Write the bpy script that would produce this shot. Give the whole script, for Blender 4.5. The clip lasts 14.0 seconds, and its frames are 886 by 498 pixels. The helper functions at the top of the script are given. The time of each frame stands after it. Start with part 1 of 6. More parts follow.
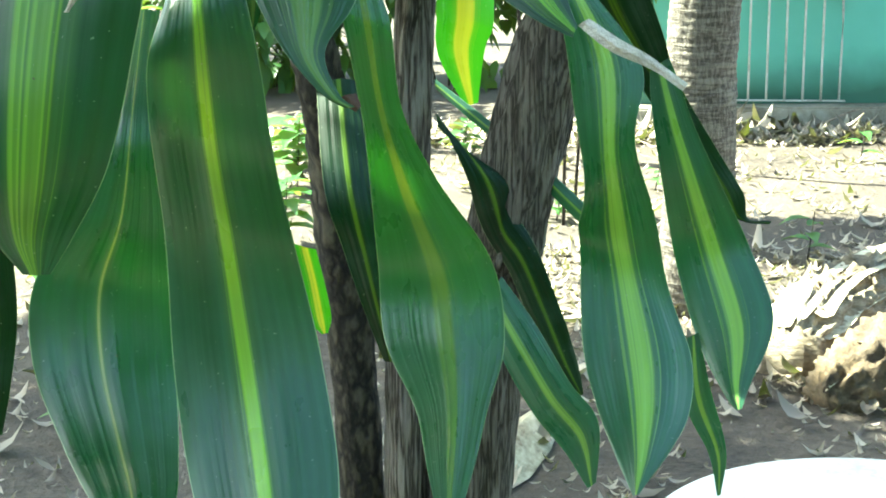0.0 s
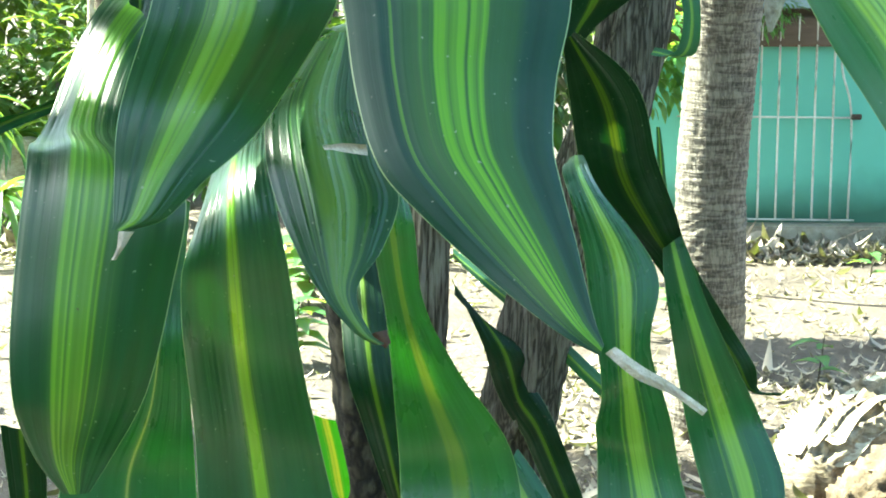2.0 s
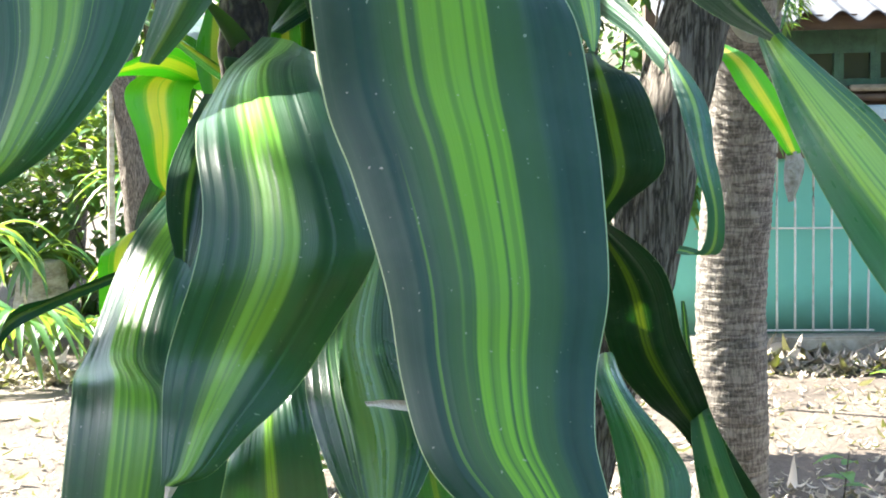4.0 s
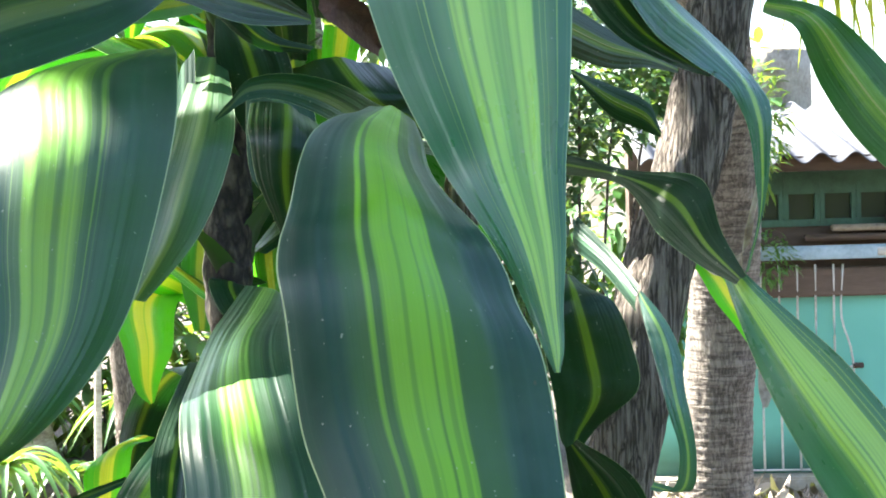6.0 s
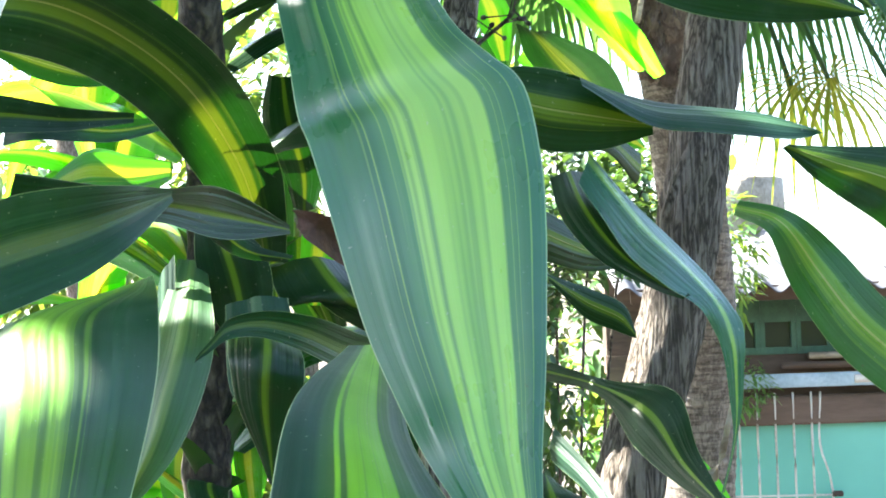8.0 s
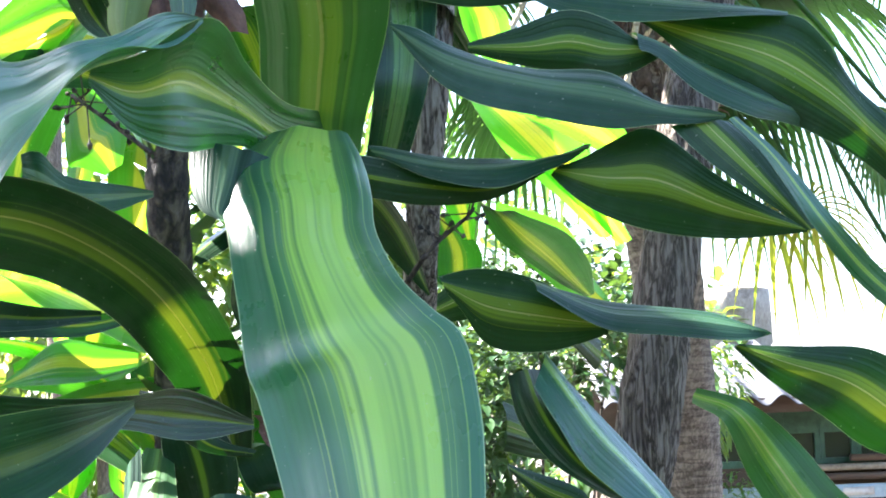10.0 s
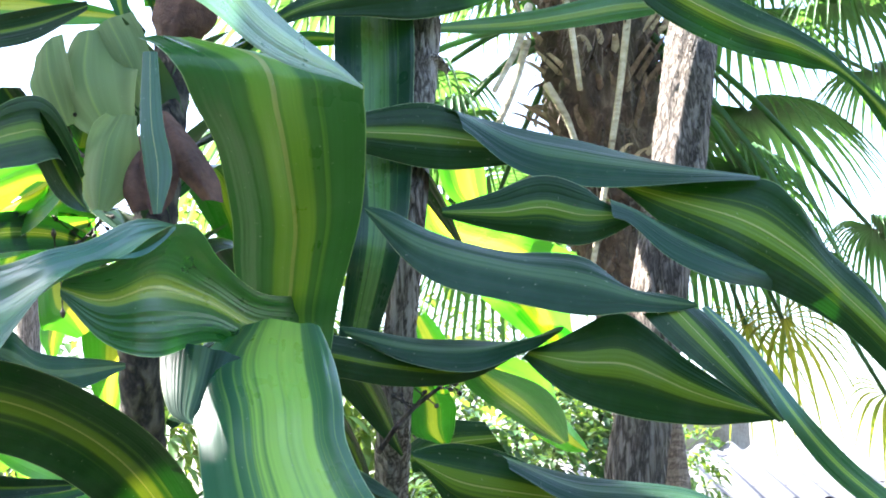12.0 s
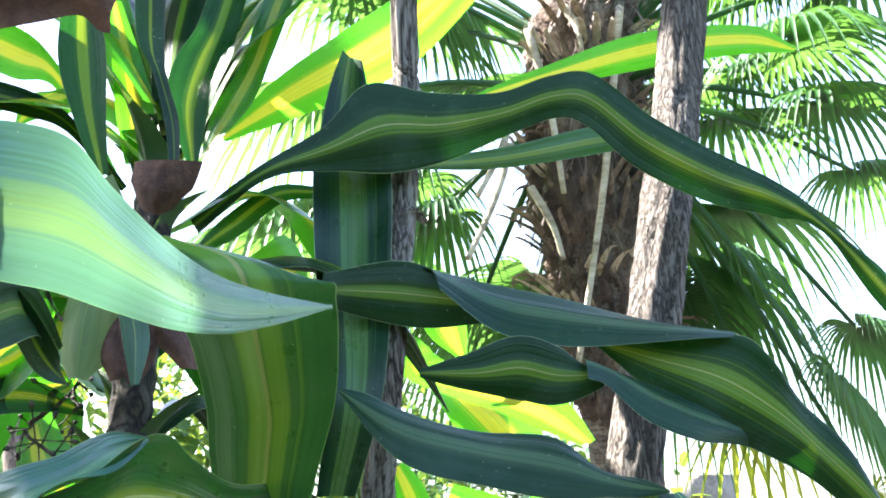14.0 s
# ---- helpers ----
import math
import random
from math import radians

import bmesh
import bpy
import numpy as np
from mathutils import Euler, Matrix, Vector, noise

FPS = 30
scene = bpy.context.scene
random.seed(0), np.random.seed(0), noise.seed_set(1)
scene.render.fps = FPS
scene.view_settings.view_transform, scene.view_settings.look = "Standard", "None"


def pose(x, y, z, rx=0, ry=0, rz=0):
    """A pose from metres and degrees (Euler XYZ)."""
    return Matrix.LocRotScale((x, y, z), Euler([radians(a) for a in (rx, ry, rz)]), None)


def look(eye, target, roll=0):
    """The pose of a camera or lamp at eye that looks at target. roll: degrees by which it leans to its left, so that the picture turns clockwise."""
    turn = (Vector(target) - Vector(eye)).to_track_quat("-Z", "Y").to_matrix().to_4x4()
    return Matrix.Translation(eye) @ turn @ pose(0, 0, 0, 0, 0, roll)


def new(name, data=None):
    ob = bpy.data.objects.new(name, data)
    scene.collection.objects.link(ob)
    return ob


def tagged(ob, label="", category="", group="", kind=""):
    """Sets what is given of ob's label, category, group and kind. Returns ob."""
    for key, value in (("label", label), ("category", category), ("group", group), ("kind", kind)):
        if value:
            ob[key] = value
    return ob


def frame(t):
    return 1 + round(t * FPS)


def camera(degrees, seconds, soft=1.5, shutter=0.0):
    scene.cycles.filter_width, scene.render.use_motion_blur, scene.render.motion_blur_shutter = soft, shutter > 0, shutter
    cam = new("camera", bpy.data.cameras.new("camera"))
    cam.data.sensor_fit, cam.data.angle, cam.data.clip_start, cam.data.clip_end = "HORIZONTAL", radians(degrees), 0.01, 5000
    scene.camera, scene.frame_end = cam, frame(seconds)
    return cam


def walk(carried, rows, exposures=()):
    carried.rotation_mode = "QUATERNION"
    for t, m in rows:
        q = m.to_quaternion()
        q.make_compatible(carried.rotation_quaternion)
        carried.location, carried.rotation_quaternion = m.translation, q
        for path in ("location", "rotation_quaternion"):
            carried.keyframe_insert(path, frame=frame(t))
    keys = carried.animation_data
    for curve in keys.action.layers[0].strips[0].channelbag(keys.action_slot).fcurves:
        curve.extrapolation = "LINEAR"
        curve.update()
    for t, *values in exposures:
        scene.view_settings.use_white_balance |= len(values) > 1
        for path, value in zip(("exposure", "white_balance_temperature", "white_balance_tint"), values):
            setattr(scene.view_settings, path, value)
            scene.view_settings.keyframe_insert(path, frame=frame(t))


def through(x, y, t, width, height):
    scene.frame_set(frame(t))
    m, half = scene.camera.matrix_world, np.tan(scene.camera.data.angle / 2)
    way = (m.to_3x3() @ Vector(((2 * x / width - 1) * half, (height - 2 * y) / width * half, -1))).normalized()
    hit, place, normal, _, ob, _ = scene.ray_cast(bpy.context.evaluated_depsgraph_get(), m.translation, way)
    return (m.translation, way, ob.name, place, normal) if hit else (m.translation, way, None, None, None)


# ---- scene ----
cam = camera(30.0, 14.0, soft=1.9)
PATH = [
    (0, (0.262, 0.193, 1.464), (0.208, 2.138, 1.002), -0.5),
    (0.5, (0.26, 0.186, 1.477), (0.209, 2.139, 1.048), -0.5),
    (1, (0.262, 0.175, 1.489), (0.209, 2.135, 1.094), -0.7),
    (1.5, (0.26, 0.18, 1.502), (0.205, 2.145, 1.131), -0.4),
    (2, (0.256, 0.174, 1.52), (0.191, 2.145, 1.185), -0.2),
    (2.2, (0.254, 0.173, 1.526), (0.183, 2.145, 1.204), -0.0),
    (4.3, (0.249, 0.163, 1.585), (0.163, 2.153, 1.401), -1.3),
    (4.5, (0.25, 0.161, 1.591), (0.166, 2.152, 1.423), -1.2),
    (5, (0.251, 0.153, 1.609), (0.172, 2.147, 1.478), -1.3),
    (5.5, (0.253, 0.144, 1.627), (0.178, 2.14, 1.531), -0.9),
    (6, (0.257, 0.143, 1.644), (0.191, 2.141, 1.594), -1.7),
    (6.5, (0.255, 0.147, 1.66), (0.2, 2.147, 1.648), -1.6),
    (7, (0.256, 0.145, 1.674), (0.207, 2.144, 1.699), -1.7),
    (7.5, (0.259, 0.134, 1.689), (0.219, 2.133, 1.746), -1.8),
    (8, (0.259, 0.131, 1.707), (0.225, 2.128, 1.799), -2.0),
    (8.2, (0.26, 0.13, 1.714), (0.229, 2.127, 1.82), -2.0),
    (10.3, (0.286, 0.1, 1.781), (0.269, 2.086, 2.014), -2.3),
    (10.5, (0.287, 0.103, 1.787), (0.274, 2.088, 2.033), -2.2),
    (11, (0.289, 0.101, 1.799), (0.285, 2.082, 2.076), -2.3),
    (11.5, (0.288, 0.099, 1.813), (0.292, 2.077, 2.111), -2.0),
    (12, (0.289, 0.093, 1.829), (0.302, 2.067, 2.151), -2.1),
    (12.5, (0.292, 0.085, 1.848), (0.308, 2.056, 2.187), -2.0),
    (13, (0.297, 0.085, 1.865), (0.321, 2.051, 2.231), -2.3),
    (13.5, (0.296, 0.086, 1.879), (0.325, 2.048, 2.265), -2.2),
    (14, (0.301, 0.071, 1.893), (0.331, 2.028, 2.305), -2.5),
]
walk(cam, [(t, look(eye, target, roll)) for t, eye, target, roll in PATH], [(0, 3.37, 6550, -13), (2, 3.40, 6550, -13), (4.5, 3.2, 6450, 10), (6, 3.32, 6450, 10), (7.5, 3.6, 6500, 9), (8.2, 3.6, 6450, 9), (10.5, 3.5, 6200, 17), (12.5, 3.53, 6200, 15), (14, 3.27, 6200, 15)])

# ---- light ----
SUN_AZ, SUN_EL = 160.0, 51.0      # bearing of the sun from +x towards +y, and its height, in degrees
sun_way = Vector((math.cos(radians(SUN_AZ)) * math.cos(radians(SUN_EL)), math.sin(radians(SUN_AZ)) * math.cos(radians(SUN_EL)), math.sin(radians(SUN_EL))))
world = bpy.data.worlds.new("daylight")
scene.world = world
world.use_nodes = True
wn = world.node_tree.nodes
sky = wn.new("ShaderNodeTexSky")
sky.sky_type, sky.sun_disc = "NISHITA", False
sky.sun_elevation, sky.sun_rotation = radians(SUN_EL), radians(90 - SUN_AZ)
sky.dust_density, sky.air_density = 2.6, 1.0
wn["Background"].inputs["Strength"].default_value = 0.09
world.node_tree.links.new(sky.outputs[0], wn["Background"].inputs[0])
sun = new("sun", bpy.data.lights.new("sun", "SUN"))
sun.data.energy, sun.data.angle, sun.data.color = 5.0, radians(0.4), (1.0, 0.95, 0.86)
sun.matrix_world = look((0, 0, 12), Vector((0, 0, 12)) - sun_way)

# ---- materials ----
def material(name):
    m = bpy.data.materials.new(name)
    m.use_nodes = True
    return m, m.node_tree.nodes, m.node_tree.links, m.node_tree.nodes["Principled BSDF"]


def math_node(nodes, links, op, a, b=0.0, clamp=False):
    n = nodes.new("ShaderNodeMath")
    n.operation, n.use_clamp = op, clamp
    for i, v in enumerate((a, b)):
        if isinstance(v, (int, float)):
            n.inputs[i].default_value = v
        else:
            links.new(v, n.inputs[i])
    return n.outputs[0]


def mix_colour(nodes, links, fac, a, b, blend="MIX"):
    n = nodes.new("ShaderNodeMix")
    n.data_type, n.blend_type = "RGBA", blend
    for i, v in ((0, fac), (6, a), (7, b)):
        if isinstance(v, (int, float)):
            n.inputs[i].default_value = v
        elif isinstance(v, tuple):
            n.inputs[i].default_value = (*v, 1)
        else:
            links.new(v, n.inputs[i])
    return n.outputs[2]


def noise_at(nodes, links, vector, scale, detail=4.0, rough=0.55):
    n = nodes.new("ShaderNodeTexNoise")
    n.inputs["Scale"].default_value, n.inputs["Detail"].default_value, n.inputs["Roughness"].default_value = scale, detail, rough
    links.new(vector, n.inputs["Vector"])
    return n.outputs["Fac"]


def ramp(nodes, links, fac, *stops):
    n = nodes.new("ShaderNodeValToRGB")
    while len(n.color_ramp.elements) < len(stops):
        n.color_ramp.elements.new(0.5)
    for e, (at, c) in zip(n.color_ramp.elements, stops):
        e.position, e.color = at, (*c, 1)
    links.new(fac, n.inputs[0])
    return n.outputs[0]


def bump(nodes, links, height, shader, strength=0.3, distance=0.01):
    n = nodes.new("ShaderNodeBump")
    n.inputs["Strength"].default_value, n.inputs["Distance"].default_value = strength, distance
    links.new(height, n.inputs["Height"])
    links.new(n.outputs[0], shader.inputs["Normal"])


def stretched(nodes, links, scale, kind="Object"):
    tc, mp = nodes.new("ShaderNodeTexCoord"), nodes.new("ShaderNodeMapping")
    mp.inputs["Scale"].default_value = scale
    links.new(tc.outputs[kind], mp.inputs[0])
    return mp.outputs[0]


def rough_surface(name, dark, mid, light, scale=6.0, stretch=(1, 1, 1), roughness=0.85, relief=0.4, fine=40.0, distance=0.01):
    """A matt surface of three tones, with stains and a fine grain."""
    m, nodes, links, p = material(name)
    at = stretched(nodes, links, stretch)
    big, small = noise_at(nodes, links, at, scale, 5), noise_at(nodes, links, at, fine, 4, 0.7)
    both = math_node(nodes, links, "ADD", math_node(nodes, links, "MULTIPLY", big, 0.6), math_node(nodes, links, "MULTIPLY", small, 0.4))
    links.new(ramp(nodes, links, both, (0.35, dark), (0.5, mid), (0.68, light)), p.inputs["Base Color"])
    p.inputs["Roughness"].default_value = roughness
    bump(nodes, links, small, p, relief, distance)
    return m


def leaf_material(name, edge, band, width, jag=0.25, streak=0.75, trans=0.12, rib=None, rough=0.29, glow=(0.05, 0.36, 0.012), through=(0.55, 0.75, 0.03), shine=0.6, split=0.0, shift=0.0):
    """A strap leaf with a striped middle: width is the share of its breadth that the stripe takes; light comes through it from behind."""
    m, nodes, links, p = material(name)
    edge = (edge[0] * 0.70, edge[1] * 0.66, edge[2] * 0.50)
    uv, info = nodes.new("ShaderNodeTexCoord"), nodes.new("ShaderNodeObjectInfo")
    sep, com = nodes.new("ShaderNodeSeparateXYZ"), nodes.new("ShaderNodeCombineXYZ")
    links.new(uv.outputs["UV"], sep.inputs[0])
    links.new(math_node(nodes, links, "ADD", sep.outputs[0], math_node(nodes, links, "MULTIPLY", info.outputs["Random"], 37.0)), com.inputs[0])
    links.new(math_node(nodes, links, "MULTIPLY", sep.outputs[1], 0.05), com.inputs[1])
    coarse, fine = noise_at(nodes, links, com.outputs[0], 7.0, 2), noise_at(nodes, links, com.outputs[0], 18.0, 1.2, 0.5)
    side = math_node(nodes, links, "SUBTRACT", sep.outputs[0], 0.5)
    far = math_node(nodes, links, "ABSOLUTE", side)
    d = math_node(nodes, links, "ADD", math_node(nodes, links, "MULTIPLY", math_node(nodes, links, "ABSOLUTE", math_node(nodes, links, "SUBTRACT", side, shift)), 2.0), math_node(nodes, links, "MULTIPLY", math_node(nodes, links, "SUBTRACT", coarse, 0.5), jag * 1.6))

    def within(limit, soft=0.03):
        n = nodes.new("ShaderNodeMapRange")
        n.inputs[1].default_value, n.inputs[2].default_value = limit + soft, limit - soft
        links.new(d, n.inputs[0])
        return n.outputs[0]
    dark_lines = ramp(nodes, links, fine, (0.27 + split, (1 - 0.8 * streak,) * 3), (0.34 + split, (0.85, 0.85, 0.85)), (0.47, (1, 1, 1)), (0.56, (1, 1, 1)), (0.60, (0.72, 0.72, 0.72)), (0.68, (0.62, 0.62, 0.62)), (0.72, (0.35, 0.35, 0.35)))
    thin_lines = ramp(nodes, links, fine, (0.575, (0, 0, 0)), (0.60, (0.5, 0.5, 0.5)), (0.63, (0.5, 0.5, 0.5)), (0.655, (0, 0, 0)))
    halo = math_node(nodes, links, "MULTIPLY", within(width * 1.45, 0.10), 0.16)
    mask = math_node(nodes, links, "MAXIMUM", math_node(nodes, links, "MULTIPLY", within(width), dark_lines), math_node(nodes, links, "MULTIPLY", within(width * 1.8), thin_lines), True)
    mask = math_node(nodes, links, "MAXIMUM", mask, halo, True)
    grain = noise_at(nodes, links, com.outputs[0], 120.0, 2)
    hair = noise_at(nodes, links, com.outputs[0], 26.0, 3, 0.65)
    broad = noise_at(nodes, links, com.outputs[0], 8.0, 1.5)
    # Lengthwise streaks: veins, with streaky sky sheen painted into the same tones.
    vein_sheen = ramp(nodes, links, math_node(nodes, links, "ADD", math_node(nodes, links, "MULTIPLY", hair, 0.3), math_node(nodes, links, "MULTIPLY", broad, 0.7)), (0.40, (0, 0, 0)), (0.66, (0.4, 0.4, 0.4)))
    colour = mix_colour(nodes, links, mask, mix_colour(nodes, links, vein_sheen, edge, tuple(2.4 * v + 0.004 for v in edge)), mix_colour(nodes, links, vein_sheen, band, tuple(0.66 * v for v in band)))
    if rib:
        mid = math_node(nodes, links, "LESS_THAN", far, rib)
        colour = mix_colour(nodes, links, math_node(nodes, links, "MULTIPLY", mid, 0.6), colour, (0.42, 0.40, 0.18))
    colour = mix_colour(nodes, links, math_node(nodes, links, "MULTIPLY", math_node(nodes, links, "GREATER_THAN", far, 0.4935), 0.7), colour, (0.40, 0.50, 0.25))
    spots = noise_at(nodes, links, stretched(nodes, links, (1, 1, 1)), 420.0, 1)
    dust = noise_at(nodes, links, stretched(nodes, links, (1, 1, 1)), 25.0, 4)
    stains = noise_at(nodes, links, stretched(nodes, links, (1, 1, 1)), 150.0, 2)
    colour = mix_colour(nodes, links, math_node(nodes, links, "MULTIPLY", grain, 0.35), colour, mix_colour(nodes, links, 0.5, colour, (0.0, 0.02, 0.0)))
    colour = mix_colour(nodes, links, ramp(nodes, links, spots, (0.75, (0, 0, 0)), (0.79, (0.5, 0.5, 0.5))), colour, (0.35, 0.38, 0.28))
    colour = mix_colour(nodes, links, ramp(nodes, links, stains, (0.77, (0, 0, 0)), (0.79, (0.75, 0.75, 0.75))), colour, (0.06, 0.045, 0.03))
    colour = mix_colour(nodes, links, ramp(nodes, links, dust, (0.48, (0, 0, 0)), (0.75, (0.13, 0.13, 0.13))), colour, (0.13, 0.19, 0.17))
    links.new(colour, p.inputs["Base Color"])
    gloss = math_node(nodes, links, "ADD", math_node(nodes, links, "MULTIPLY", dust, 0.22), math_node(nodes, links, "MULTIPLY", coarse, 0.16))
    links.new(math_node(nodes, links, "ADD", gloss, rough - 0.18), p.inputs["Roughness"])
    p.inputs["IOR"].default_value, p.inputs["Specular IOR Level"].default_value = 1.5, shine
    ridges = math_node(nodes, links, "ADD", math_node(nodes, links, "MULTIPLY", coarse, 2.6), math_node(nodes, links, "MULTIPLY", hair, 0.35))
    bump(nodes, links, math_node(nodes, links, "ADD", ridges, math_node(nodes, links, "MULTIPLY", fine, 0.4)), p, 0.26, 0.0035)
    t, mixer = nodes.new("ShaderNodeBsdfTranslucent"), nodes.new("ShaderNodeMixShader")
    links.new(mix_colour(nodes, links, mask, glow, through), t.inputs[0])
    mixer.inputs[0].default_value = trans
    links.new(p.outputs[0], mixer.inputs[1])
    links.new(t.outputs[0], mixer.inputs[2])
    links.new(mixer.outputs[0], nodes["Material Output"].inputs["Surface"])
    return m


def bark(name, dark, mid, light, scale, stretch, roughness=0.9, distance=0.006):
    """Furrowed bark: pale plates between dark wavering cracks, with stains and a fine grain."""
    m, nodes, links, p = material(name)
    at = stretched(nodes, links, (1, 1, stretch))
    warp = noise_at(nodes, links, stretched(nodes, links, (1, 1, 1)), scale * 0.12, 3)
    lines, fine = noise_at(nodes, links, at, scale * 0.55, 2.5, 0.55), noise_at(nodes, links, at, scale * 2.4, 5, 0.7)
    depth = math_node(nodes, links, "MULTIPLY", math_node(nodes, links, "ABSOLUTE", math_node(nodes, links, "SUBTRACT", lines, 0.5)), 7.0, True)
    tone = math_node(nodes, links, "ADD", math_node(nodes, links, "MULTIPLY", depth, 0.6), math_node(nodes, links, "MULTIPLY", math_node(nodes, links, "SUBTRACT", fine, 0.5), 0.9))
    colour = ramp(nodes, links, tone, (0.04, dark), (0.28, mid), (0.72, light))
    colour = mix_colour(nodes, links, ramp(nodes, links, warp, (0.48, (0, 0, 0)), (0.7, (0.35, 0.35, 0.35))), colour, mid)
    links.new(colour, p.inputs["Base Color"])
    p.inputs["Roughness"].default_value = roughness
    bump(nodes, links, tone, p, 0.9, distance)
    return m


def ringed_bark(name):
    """Grey palm bark: shallow uneven leaf rings crossed by short upright cracks."""
    m, nodes, links, p = material(name)
    plain, tall, flat = stretched(nodes, links, (1, 1, 1)), stretched(nodes, links, (1, 1, 0.22)), stretched(nodes, links, (0.12, 0.12, 1))
    cracks, rings, fine, big = noise_at(nodes, links, tall, 62.0, 3, 0.6), noise_at(nodes, links, flat, 42.0, 3, 0.6), noise_at(nodes, links, plain, 160.0, 4, 0.7), noise_at(nodes, links, plain, 5.0, 3)
    crack = math_node(nodes, links, "MULTIPLY", math_node(nodes, links, "ABSOLUTE", math_node(nodes, links, "SUBTRACT", cracks, 0.5)), 9.0, True)
    ring = math_node(nodes, links, "MULTIPLY", math_node(nodes, links, "ABSOLUTE", math_node(nodes, links, "SUBTRACT", rings, 0.47)), 9.0, True)
    tone = math_node(nodes, links, "ADD", math_node(nodes, links, "MULTIPLY", crack, 0.30), math_node(nodes, links, "MULTIPLY", ring, 0.30))
    tone = math_node(nodes, links, "ADD", tone, math_node(nodes, links, "MULTIPLY", math_node(nodes, links, "ADD", fine, big), 0.20))
    links.new(ramp(nodes, links, tone, (0.22, (0.04, 0.033, 0.026)), (0.5, (0.125, 0.107, 0.088)), (0.8, (0.22, 0.195, 0.165))), p.inputs["Base Color"])
    p.inputs["Roughness"].default_value = 0.9
    bump(nodes, links, tone, p, 0.8, 0.006)
    return m


def turquoise_wall(name):
    """Turquoise paint over render, with an uneven dark green zone low on the wall."""
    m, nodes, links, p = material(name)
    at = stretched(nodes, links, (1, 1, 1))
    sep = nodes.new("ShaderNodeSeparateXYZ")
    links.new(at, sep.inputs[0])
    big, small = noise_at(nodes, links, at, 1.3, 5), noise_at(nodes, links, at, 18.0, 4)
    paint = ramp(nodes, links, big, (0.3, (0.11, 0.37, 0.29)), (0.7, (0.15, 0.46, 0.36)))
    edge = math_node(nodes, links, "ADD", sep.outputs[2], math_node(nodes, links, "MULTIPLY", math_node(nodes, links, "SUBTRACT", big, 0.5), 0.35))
    low_green = ramp(nodes, links, edge, (0.18, (0.9, 0.9, 0.9)), (0.42, (0, 0, 0)))
    links.new(mix_colour(nodes, links, low_green, paint, (0.025, 0.085, 0.05)), p.inputs["Base Color"])
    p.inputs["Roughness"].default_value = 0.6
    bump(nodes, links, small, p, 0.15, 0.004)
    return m


